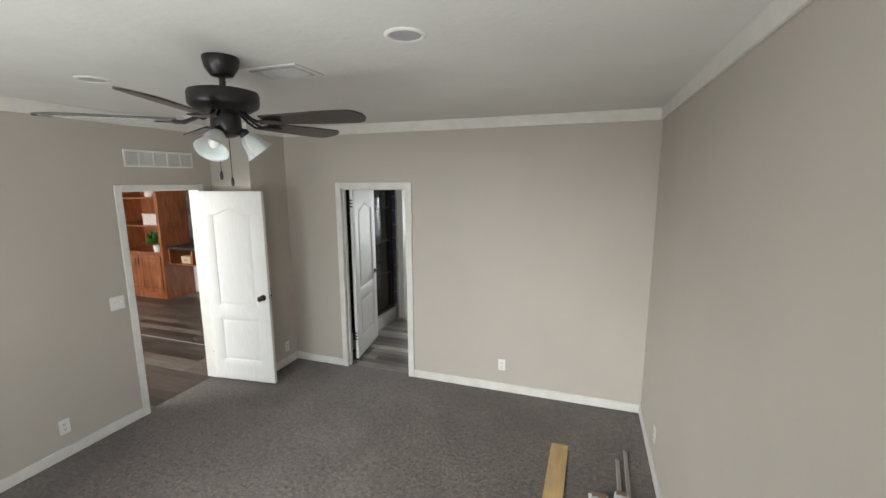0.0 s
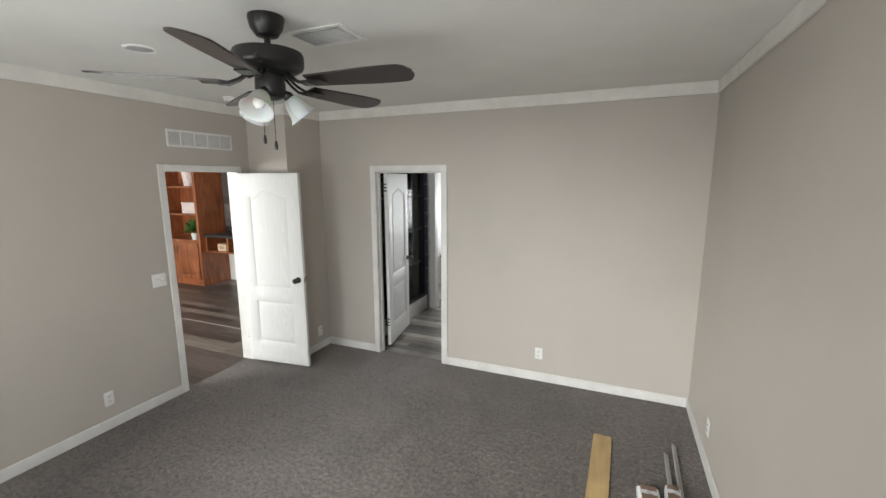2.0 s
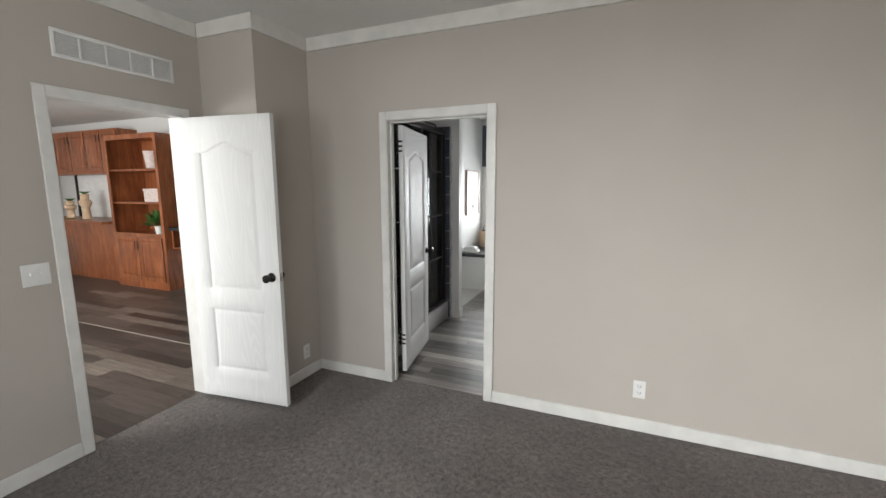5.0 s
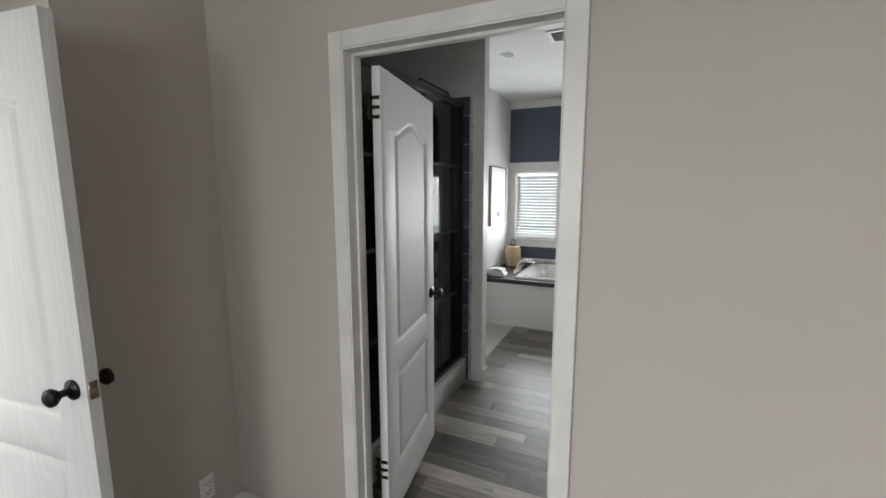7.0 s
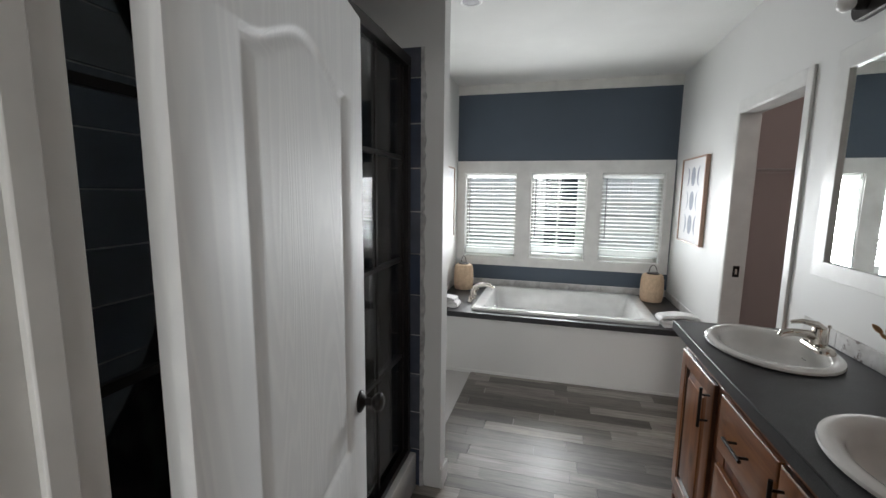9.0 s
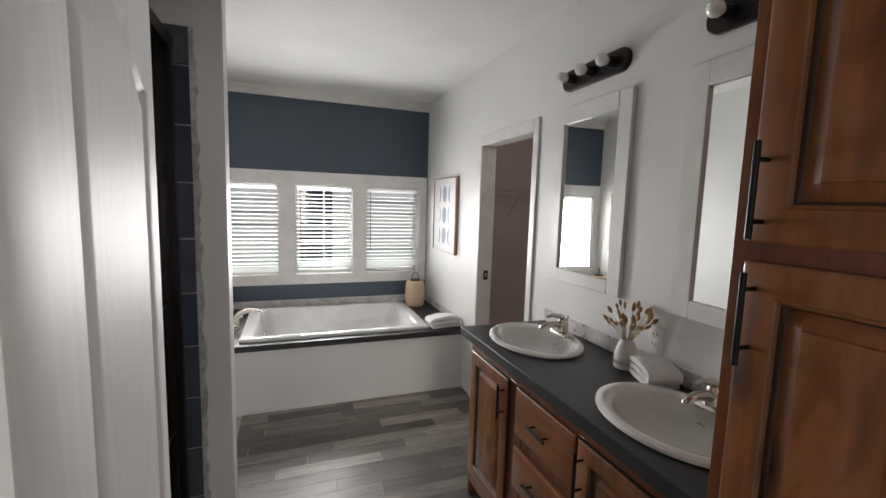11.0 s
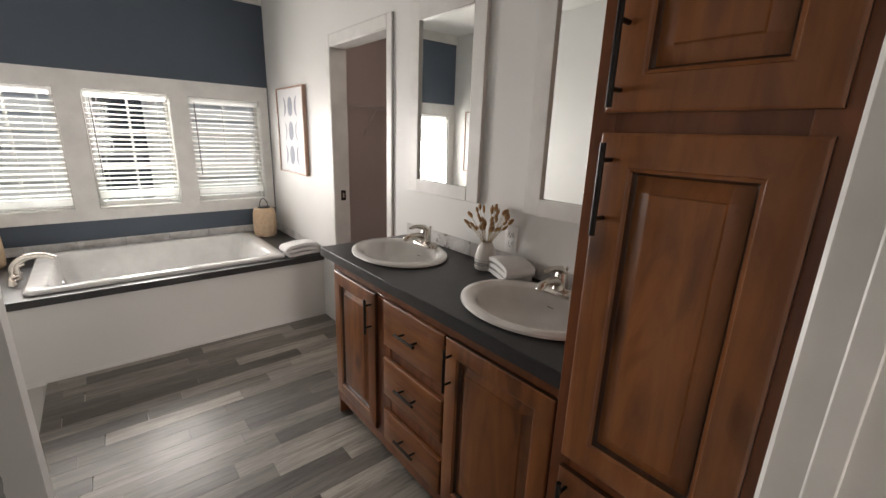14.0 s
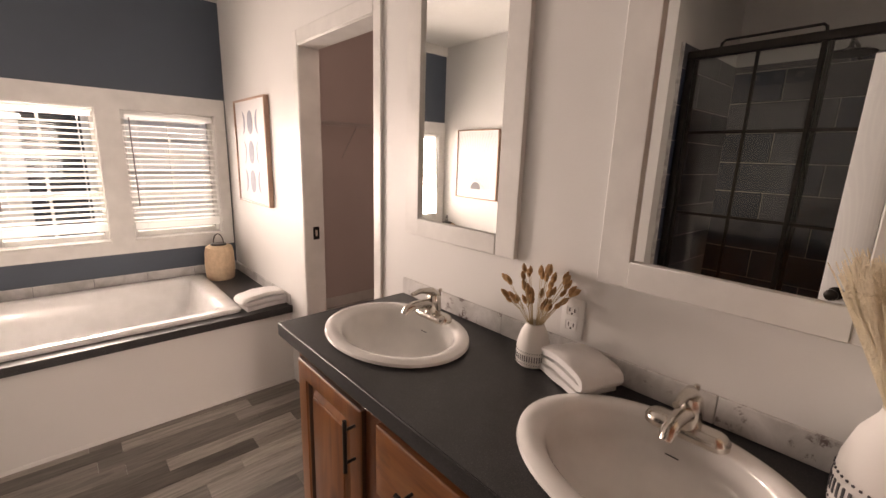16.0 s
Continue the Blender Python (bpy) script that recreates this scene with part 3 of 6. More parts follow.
def moulded_door(name, w, m, hinge_side, label, stile=0.135, kind="structure"):
    """A two-panel arched-top moulded door; local x runs from the hinge, -y is one face. Both faces are moulded."""
    h, thick = 1.955, 0.035
    t = tagged(thing(name, m.translation, label, "door"), kind=kind)
    outlines = [(stile, w - stile, 0.80, 1.73, 0.062), (stile, w - stile, 0.215, 0.665, 0.0)]
    front = relief(w, h, thick / 2, outlines, DOOR_PROFILE, round_edge=0.0015)
    back = relief(w, h, thick / 2, outlines, DOOR_PROFILE, round_edge=0.0015)
    front.transform(pose(0, 0, 0.028))
    back.transform(pose(w, thick, 0.028, 0, 0, 180))
    leaf = part("door_panel", front, DOOR, t, "white moulded two-panel face with an arched top", m)
    part("door_panel", back, DOOR, t, "white moulded two-panel face with an arched top", m)
    knob_set(leaf, m, w, 0.935, thick)
    for z in (0.30, 1.83):
        y = thick
        y = y if hinge_side > 0 else y + 0.012
        b = tube([(-0.004, y, z - 0.045), (-0.004, y, z + 0.045)], 0.007, 8)
        for k in (-0.036, 0.0, 0.036):
            if hinge_side > 0:
                box(b, -0.033, 0.030, y - 0.003, y + 0.003, z + k - 0.007, z + k + 0.007, 0.001)
            else:
                box(b, -0.004, 0.002, 0.004, 0.034, z + k - 0.007, z + k + 0.007, 0.001)
                box(b, -0.007, -0.001, 0.034, 0.062, z + k - 0.007 + 0.012, z + k + 0.007 + 0.012, 0.001)
        part("hinge", b, BLACK, t, "black hinge", m)
    return t


moulded_door("door_1", 0.708, pose(ROOM_X + 0.039, LD1 - 0.041, 0, 0, 0, 6.5), 1, "white moulded two-panel bedroom door standing open on the carpet")
moulded_door("door_2", 0.724, pose(-2.974, 0.157, 0, 0, 0, 100), -1, "white moulded two-panel bathroom door standing open", 0.138)


# ---- ceiling fan ----
def ceiling_fan(x, y):
    t = thing("ceiling_fan", (x, y, TOP), "black five-blade ceiling fan with three frosted glass lights", "ceiling fan")
    c = (x, y, 0)
    part("canopy", lathe([(0.0, TOP), (0.076, TOP), (0.078, TOP - 0.012), (0.070, TOP - 0.050), (0.048, TOP - 0.082), (0.026, TOP - 0.088), (0, TOP - 0.088)], 28, c), FAN_BLACK, t)
    part("downrod", lathe([(0.014, TOP - 0.15), (0.014, TOP - 0.08)], 14, c), FAN_BLACK, t)
    part("motor_housing", lathe([(0.0, 2.512), (0.030, 2.512), (0.045, 2.502), (0.115, 2.496), (0.148, 2.488), (0.153, 2.476), (0.153, 2.434), (0.146, 2.420), (0.115, 2.402), (0.075, 2.392), (0.0, 2.392)], 36, c), FAN_BLACK, t)
    part("light_hub", lathe([(0.0, 2.392), (0.062, 2.392), (0.066, 2.36), (0.066, 2.315), (0.055, 2.295), (0.03, 2.285), (0, 2.283)], 24, c), FAN_BLACK, t)
    for k in range(5):
        a = 6 + 72 * k
        m = pose(x, y, 2.352, 0, 0, a)
        arm = tube([(0.085, 0.012, 0.045), (0.13, 0.018, 0.012), (0.17, 0.024, -0.006), (0.215, 0.028, -0.004)], 0.0065, 8)
        tube([(0.085, -0.012, 0.045), (0.13, -0.018, 0.012), (0.17, -0.024, -0.006), (0.215, -0.028, -0.004)], 0.0065, 8, arm)
        box(arm, 0.20, 0.285, -0.036, 0.036, -0.007, -0.001, 0.002)
        part("blade_bracket", arm, FAN_BLACK, t, "", m)
        bm = bmesh.new()
        n = 22
        upper, lower = [], []
        for i in range(n + 1):
            s = i / n
            r = 0.205 + s * 0.49
            half = 0.050 + 0.022 * min(1, s * 1.6)
            if s > 0.86:
                half *= math.sqrt(max(0.0, 1 - ((s - 0.86) / 0.145) ** 2.4))
            half = max(half, 0.012)
            upper.append((r, half))
            lower.append((r, -half))
        loop = upper + lower[::-1]
        top = [bm.verts.new((r, v, 0.008)) for r, v in loop]
        bot = [bm.verts.new((r, v, 0.001)) for r, v in loop]
        bm.faces.new(top)
        bm.faces.new(bot[::-1])
        for i in range(len(loop)):
            j = (i + 1) % len(loop)
            bm.faces.new((top[i], bot[i], bot[j], top[j]))
        bm.transform(pose(0, 0, 0, -12))
        part("blade", bm, BLADE, t, "dark brown-black blade", m)
    for k in range(3):
        a = math.radians(-72 + 120 * k)
        d = Vector((math.cos(a), math.sin(a), 0))
        hub = Vector((x, y, 2.335)) + d * 0.050
        m = Matrix.Translation(hub) @ d.to_track_quat("X", "Z").to_matrix().to_4x4() @ pose(0, 0, 0, 0, 142, 0) @ Matrix.Diagonal((0.88, 0.88, 0.88, 1))
        part("lamp_holder", lathe([(0.012, -0.01), (0.014, 0.02), (0.027, 0.032), (0.029, 0.062), (0.022, 0.068)], 16), FAN_BLACK, t, "", m)
        sh = part("shade", lathe([(0.030, 0.055), (0.040, 0.068), (0.050, 0.092), (0.056, 0.118), (0.066, 0.146), (0.078, 0.163), (0.081, 0.168), (0.077, 0.166), (0.064, 0.147), (0.053, 0.118), (0.047, 0.092), (0.036, 0.070), (0.028, 0.060)], 28), FROSTED, t, "frosted white glass bell shade", m)
        part("bulb", lathe([(0, 0.150), (0.014, 0.146), (0.026, 0.13), (0.029, 0.112), (0.022, 0.09), (0.013, 0.075), (0.012, 0.06)], 16), PLASTIC, sh, "white lamp bulb", m)
    for dx, dy, low in ((-0.045, -0.01, 2.10), (0.030, -0.02, 2.07)):
        ch = tube([(x + dx, y + dy, 2.30), (x + dx, y + dy, low + 0.03)], 0.0014, 6)
        part("pull_chain", ch, BLACK, t)
        part("pull_knob", lathe([(0, low - 0.012), (0.006, low - 0.010), (0.008, low + 0.004), (0.006, low + 0.022), (0.002, low + 0.032), (0, low + 0.033)], 12, (x + dx, y + dy, 0)), FAN_BLACK, t)


FROSTED = plain("frosted glass", (0.78, 0.78, 0.76), 0.35, bump=0.0)
frosted_bsdf = FROSTED.node_tree.nodes["Principled BSDF"]
frosted_bsdf.inputs["Transmission Weight"].default_value, frosted_bsdf.inputs["Subsurface Weight"].default_value = 0.25, 0.3
ceiling_fan(-2.155, -2.265)


# ---- small fittings on walls and ceilings ----
def recessed_light(x, y, r=0.083):
    t = thing("recessed_light", (x, y, TOP), "round white recessed ceiling light, switched off", "ceiling light", "recessed ceiling lights")
    part("trim_ring", lathe([(r, TOP), (r, TOP - 0.004), (r - 0.010, TOP - 0.009), (r - 0.020, TOP - 0.006), (r - 0.020, TOP)], 36, (x, y, 0)), PLASTIC, t)
    part("lens", lathe([(0, TOP - 0.005), (r - 0.021, TOP - 0.004), (r - 0.021, TOP)], 36, (x, y, 0)), LENS, t, "pale grey lens")


LENS = plain("grey lens", (0.42, 0.42, 0.45), 0.3)
recessed_light(-1.24, -2.25)
recessed_light(-3.145, -2.19)
recessed_light(-3.11, 2.345, 0.07)


def louvre_vent(name, x0, x1, y0, y1, label):
    t = thing(name, ((x0 + x1) / 2, (y0 + y1) / 2, TOP), label, "vent")
    part("frame", boxes((x0, x1, y0, y0 + 0.03, TOP - 0.008, TOP), (x0, x1, y1 - 0.03, y1, TOP - 0.008, TOP), (x0, x0 + 0.03, y0 + 0.03, y1 - 0.03, TOP - 0.008, TOP), (x1 - 0.03, x1, y0 + 0.03, y1 - 0.03, TOP - 0.008, TOP), bevel=0.002), PLASTIC, t)
    part("backing", boxes((x0 + 0.03, x1 - 0.03, y0 + 0.03, y1 - 0.03, TOP - 0.0015, TOP)), LENS, t)
    n = 9
    for k in range(n):
        y = y0 + 0.035 + (y1 - y0 - 0.07) * (k + 0.5) / n
        part("slat", boxes((x0 + 0.03, x1 - 0.03, -0.009, 0.009, -0.0012, 0.0012)), PLASTIC, t, "", Matrix.Translation((0, y, TOP - 0.008)) @ pose(0, 0, 0, 35))


louvre_vent("ceiling_vent", -2.24, -1.90, -2.075, -1.83, "white metal ceiling air vent with louvres")
louvre_vent("exhaust_vent", -2.72, -2.48, 1.95, 2.2, "white square bathroom exhaust vent in the ceiling")

t = thing("smoke_detector", (-3.888, -0.975, TOP), "round white smoke detector on the ceiling", "smoke detector")
part("base", lathe([(0.058, TOP), (0.058, TOP - 0.012), (0.05, TOP - 0.016)], 28, (-3.888, -0.975, 0)), PLASTIC, t)
part("cover", lathe([(0.05, TOP - 0.014), (0.048, TOP - 0.034), (0.03, TOP - 0.042), (0, TOP - 0.042)], 28, (-3.888, -0.975, 0)), PLASTIC, t)

GRILLE_BACK = plain("shaded grille backing", (0.58, 0.57, 0.56), 0.6)
# return air grille above the bedroom doorway
t = thing("air_grille", (ROOM_X, -1.045, 2.21), "white wide return-air grille above the doorway", "vent")
gy0, gy1, gz0, gz1 = -1.37, -0.72, 2.205, 2.35
part("frame", boxes((ROOM_X, ROOM_X + 0.010, gy0, gy1, gz0, gz0 + 0.018), (ROOM_X, ROOM_X + 0.010, gy0, gy1, gz1 - 0.018, gz1), (ROOM_X, ROOM_X + 0.010, gy0, gy0 + 0.018, gz0 + 0.018, gz1 - 0.018), (ROOM_X, ROOM_X + 0.010, gy1 - 0.018, gy1, gz0 + 0.018, gz1 - 0.018), *[(ROOM_X, ROOM_X + 0.009, gy0 + (gy1 - gy0) * k / 5 - 0.006, gy0 + (gy1 - gy0) * k / 5 + 0.006, gz0 + 0.018, gz1 - 0.018) for k in range(1, 5)], bevel=0.002), PLASTIC, t)
part("backing", boxes((ROOM_X, ROOM_X + 0.0025, gy0 + 0.018, gy1 - 0.018, gz0 + 0.018, gz1 - 0.018)), GRILLE_BACK, t)
for k in range(12):
    z = gz0 + 0.022 + (gz1 - gz0 - 0.044) * (k + 0.5) / 12
    part("slat", boxes((-0.004, 0.004, gy0 + 0.018, gy1 - 0.018, -0.001, 0.001)), PLASTIC, t, "", Matrix.Translation((ROOM_X + 0.005, 0, z)) @ pose(0, 0, 0, 0, 30))


def wall_plate(name, label, category, m, toggles=0, w=0.07):
    """A cover plate; local x across, -y out of the wall, z up, origin at its middle."""
    t = thing(name, m.translation, label, category, "wall outlets" if not toggles else "")
    part("plate", boxes((-w / 2, w / 2, -0.006, 0, -0.057, 0.057), bevel=0.003, segments=2), PLASTIC, t, "", m)
    if toggles:
        for k in range(toggles):
            cx = (k - (toggles - 1) / 2) * 0.046
            part("toggle", boxes((cx - 0.005, cx + 0.005, -0.016, -0.005, -0.004, 0.012), bevel=0.002), PLASTIC, t, "", m)
    else:
        for z in (-0.021, 0.021):
            f = part("socket", boxes((-0.017, 0.017, -0.008, -0.005, z - 0.014, z + 0.014), bevel=0.003), PLASTIC, t, "", m)
            part("slot", boxes((-0.009, -0.006, -0.0086, -0.0078, z - 0.004, z + 0.007), (0.006, 0.009, -0.0086, -0.0078, z - 0.004, z + 0.007), (-0.0025, 0.0025, -0.0086, -0.0078, z - 0.011, z - 0.006)), DARK_SLOT, f, "dark socket slots", m)
    return t


wall_plate("light_switch", "white double toggle light switch beside the doorway", "light switch", pose(ROOM_X, -1.565, 1.08, 0, 0, 90), 2, 0.118)
wall_plate("wall_outlet", "white double outlet low on the greige wall", "outlet", pose(ROOM_X, -2.05, 0.245, 0, 0, 90))
wall_plate("wall_outlet", "white double outlet low on the greige wall", "outlet", pose(-1.264, 0, 0.275))
wall_plate("wall_outlet", "white double outlet low on the greige wall", "outlet", pose(0, -0.76, 0.265, 0, 0, -90))
wall_plate("wall_outlet", "white double outlet low on the boxed corner", "outlet", pose(CH_X, -0.17, 0.21, 0, 0, 90))
wall_plate("wall_outlet", "white double outlet above the vanity backsplash", "outlet", pose(BATH_X1, 1.17, 1.07, 0, 0, -90))
t = thing("strike_plate", (BD1 - 0.004, 0.06, 1.0), "black strike plate on the door jamb", "strike plate")
part("plate", boxes((BD1 - 0.0065, BD1 - 0.004, 0.000, 0.028, 0.955, 1.030), bevel=0.001), BLACK, t)
part("lip", boxes((BD1 - 0.0075, BD1 - 0.0065, 0.006, 0.022, 0.972, 1.012), bevel=0.0003), NICKEL, t, "bright latch hole")


# ---- leftovers on the carpet ----
TAN = wood("raw fibreboard", (0.36, 0.25, 0.11), (0.46, 0.33, 0.16), (0.52, 0.39, 0.20), (14, 1.2, 14), 0.6, False)
GREY_TRIM = plain("grey trim coating", (0.40, 0.39, 0.37), 0.45)
PAPER = painted("white wrapping", (0.66, 0.67, 0.68), 0.35, 0.08, 40, 0.5, 0.01, 12)
CARD = painted("brown card", (0.36, 0.25, 0.19), 0.7, 0.1, 60)
t = thing("fibreboard_strip", (-0.66, -1.3, 0), "tan fibreboard strip lying on the carpet", "board")
part("board", boxes((-0.065, 0.065, -0.75, 0.75, 0.002, 0.012), bevel=0.0015), TAN, t, "", pose(-0.665, -1.46, 0, 0, 0, -1.0))
for x, y, a, n in ((-0.236, -0.775, -1.0, 0.9), (-0.174, -0.645, -1.4, 1.1)):
    t = thing("trim_strip", (x, y - n / 2, 0), "long grey moulding strip lying on the carpet", "moulding", "grey moulding strips")
    part("strip", boxes((-0.013, 0.013, -n, 0, 0.002, 0.012), (-0.013, -0.004, -n, 0, 0.012, 0.024), (0.006, 0.013, -n, 0, 0.012, 0.017), bevel=0.002), GREY_TRIM, t, "", pose(x, y, 0, 0, 0, a))
for x, y, w, a in ((-0.378, -1.21, 0.125, 3), (-0.235, -1.15, 0.092, -2)):
    t = thing("wrapped_package", (x, y - 0.3, 0), "white plastic-wrapped bundle with torn brown card on the carpet", "package", "packages on the carpet")
    b = bmesh.new()
    bmesh.ops.create_grid(b, x_segments=18, y_segments=44, size=0.5)
    for v in b.verts:
        u = v.co.x
        e = max(0.0, abs(u) * 2 - 0.72) / 0.28
        f = max(0.0, (v.co.y + 0.5 - 0.93) / 0.07)
        crease = 0.007 * noise.noise(Vector((u * 5 + a, v.co.y * 26, 1.3))) + 0.005 * noise.noise(Vector((u * 14, v.co.y * 60, a)))
        v.co.z = 0.052 * (1 - 0.35 * e * e) * (1 - 0.25 * f * f) + crease
        v.co.x = u * w * (1 + 0.10 * noise.noise(Vector((u, v.co.y * 12, a * 3))))
        v.co.y = (v.co.y - 0.5) * 0.62 + 0.010 * noise.noise(Vector((u * 9, 4.4, a)))
    r = bmesh.ops.extrude_edge_only(b, edges=[e for e in b.edges if e.is_boundary])
    for v in r["geom"]:
        if isinstance(v, bmesh.types.BMVert):
            v.co.z = 0.002
    part("wrap", b, PAPER, t, "", pose(x, y, 0, 0, 0, a))
    for y0, y1 in ((-0.052, -0.012), (-0.135, -0.085), (-0.30, -0.21)):
        c = bmesh.new()
        rows = [[c.verts.new((w * (-0.36 + 0.72 * i / 6), y0 + (y1 - y0) * j / 3 + 0.007 * noise.noise(Vector((i * 1.7 + a, j, y0 * 90))), 0.0605 - 0.004 * abs(i - 3) / 3 + 0.004 * noise.noise(Vector((i * 2.1, j * 1.3, y0 * 50))))) for i in range(7)] for j in range(4)]
        for p, q in zip(rows, rows[1:]):
            for i in range(6):
                c.faces.new((p[i], p[i + 1], q[i + 1], q[i]))
        bmesh.ops.solidify(c, geom=list(c.faces), thickness=0.004)
        part("card", c, CARD, t, "torn brown card showing through", pose(x, y, 0, 0, 0, a))


# ---- bathroom: windows ----
casing_rows = [(BATH_X0, WIN[0][0], BATH_Y1 - 0.016, BATH_Y1, 0.752, 1.862), (WIN[2][1], BATH_X1 - 0.012, BATH_Y1 - 0.016, BATH_Y1, 0.752, 1.862)]
casing_rows += [(WIN[0][1], WIN[1][0], BATH_Y1 - 0.016, BATH_Y1, 0.752, 1.862), (WIN[1][1], WIN[2][0], BATH_Y1 - 0.016, BATH_Y1, 0.752, 1.862)]
casing_rows += [(a, b, BATH_Y1 - 0.016, BATH_Y1, z0, z1) for a, b in WIN for z0, z1 in ((0.752, WB), (WT, 1.862))]
casing("trim_windows", boxes(*casing_rows), "white flat boards framing the three bathroom windows")


def slat_mesh(w):
    b = boxes((-w / 2, w / 2, -0.024, 0.024, -0.0013, 0.0013))
    return mesh_of("slat", b, BLIND, False)


BLIND = plain("white blind slat", (0.90, 0.90, 0.88), 0.4)
bn = BLIND.node_tree
glow_through, blend = bn.nodes.new("ShaderNodeBsdfTranslucent"), bn.nodes.new("ShaderNodeMixShader")
glow_through.inputs["Color"].default_value = (0.92, 0.93, 0.92, 1)
blend.inputs[0].default_value = 0.5
bn.links.new(bn.nodes["Principled BSDF"].outputs[0], blend.inputs[1])
bn.links.new(glow_through.outputs[0], blend.inputs[2])
bn.links.new(blend.outputs[0], bn.nodes["Material Output"].inputs["Surface"])
CORD = plain("grey cord", (0.30, 0.30, 0.30), 0.7)
for n, (a, b) in enumerate(WIN):
    w = tagged(thing(f"window_{n + 1}", ((a + b) / 2, BATH_Y1 + 0.07, WB), "white vinyl window with colonial bars behind a blind", "window"), kind="structure")
    part("window_sill", boxes((a, b, BATH_Y1 - 0.010, BATH_Y1 + 0.135, WB, WB + 0.012), bevel=0.002), TRIM, w)
    part("window_frame", boxes((a, a + 0.03, BATH_Y1 + 0.085, BATH_Y1 + 0.135, WB + 0.012, WT), (b - 0.03, b, BATH_Y1 + 0.085, BATH_Y1 + 0.135, WB + 0.012, WT), (a + 0.03, b - 0.03, BATH_Y1 + 0.085, BATH_Y1 + 0.135, WB + 0.012, WB + 0.05), (a + 0.03, b - 0.03, BATH_Y1 + 0.085, BATH_Y1 + 0.135, WT - 0.035, WT), (a, a + 0.006, BATH_Y1, BATH_Y1 + 0.085, WB + 0.012, WT), (b - 0.006, b, BATH_Y1, BATH_Y1 + 0.085, WB + 0.012, WT), (a + 0.006, b - 0.006, BATH_Y1, BATH_Y1 + 0.085, WT - 0.006, WT), bevel=0.002), TRIM, w)
    c = (a + b) / 2
    bars = [(c - 0.008, c + 0.008, BATH_Y1 + 0.104, BATH_Y1 + 0.118, WB + 0.05, WT - 0.035)]
    zz = [WB + 0.05 + (WT - WB - 0.085) * k / 3 for k in (1, 2)]
    for x0, x1 in ((a + 0.03, c - 0.008), (c + 0.008, b - 0.03)):
        bars += [(x0, x1, BATH_Y1 + 0.104, BATH_Y1 + 0.118, z - 0.008, z + 0.008) for z in zz]
    part("glazing_bars", boxes(*bars), TRIM, w)
    pane = part("pane", boxes((a + 0.03, b - 0.03, BATH_Y1 + 0.110, BATH_Y1 + 0.112, WB + 0.05, WT - 0.035)), GLASS, w)
    pane.visible_shadow = False
    bl = thing("window_blind", (c, BATH_Y1 + 0.05, WT), "white two-inch slatted blind, lowered with open slats", "blind", "bathroom window blinds")
    y = BATH_Y1 + 0.045
    part("headrail", boxes((a + 0.010, b - 0.010, y - 0.028, y + 0.028, WT - 0.056, WT - 0.008), bevel=0.003), BLIND, bl)
    low = (0.905, 0.945, 0.94)[n]
    part("bottom_rail", boxes((a + 0.012, b - 0.012, y - 0.025, y + 0.025, low - 0.03, low + 0.028), bevel=0.004), BLIND, bl)
    me = slat_mesh(b - a - 0.026)
    count = 18
    for k in range(count):
        z = low + 0.04 + (WT - 0.075 - low - 0.04) * (k + 0.3) / count
        piece("slat", me, bl, Matrix.Translation((c, y, z)) @ pose(0, 0, 0, 9 + 3 * noise.noise(Vector((k, n * 7, 0)))))
    for x in (a + 0.09, b - 0.09):
        for dy in (-0.026, 0.026):
            part("ladder_cord", tube([(x, y + dy, WT - 0.05), (x, y + dy, low)], 0.0013, 5), BLIND, bl)
    part("tilt_wand", tube([(a + 0.05, y - 0.034, WT - 0.05), (a + 0.055, y - 0.036, WT - 0.66)], 0.0045, 8), CORD, bl, "grey tilt wand")

# ---- tub and its deck ----
DK_Y, DK_Z = 3.128, 0.527


def rounded_ring(bm, x0, x1, y0, y1, r, z, steps=6):
    pts = []
    for cx, cy, s in ((x1 - r, y1 - r, 0), (x0 + r, y1 - r, 90), (x0 + r, y0 + r, 180), (x1 - r, y0 + r, 270)):
        for k in range(steps + 1):
            a = radians(s + 90 * k / steps)
            pts.append((cx + r * math.cos(a), cy + r * math.sin(a), z))
    return [bm.verts.new(p) for p in pts]


def bridge(bm, rings, cap=True):
    for a, b in zip(rings, rings[1:]):
        n = len(a)
        for i in range(n):
            bm.faces.new((a[i], a[(i + 1) % n], b[(i + 1) % n], b[i]))
    if cap:
        bm.faces.new(rings[-1])
    return bm


def sheet_with_holes(x0, x1, y0, y1, z, holes, thick):
    """A slab whose top is pierced by holes, each a list of (x, y)."""
    bm = bmesh.new()
    loops = []
    for pts in [[(x0, y0), (x1, y0), (x1, y1), (x0, y1)], *holes]:
        vs = [bm.verts.new((px, py, z)) for px, py in pts]
        loops.append([bm.edges.new((vs[i], vs[(i + 1) % len(vs)])) for i in range(len(vs))])
    bmesh.ops.triangle_fill(bm, use_beauty=True, use_dissolve=False, edges=[e for l in loops for e in l])
    r = bmesh.ops.extrude_edge_only(bm, edges=[e for e in bm.edges if e.is_boundary])
    for v in r["geom"]:
        if isinstance(v, bmesh.types.BMVert):
            v.co.z -= thick
    return bm


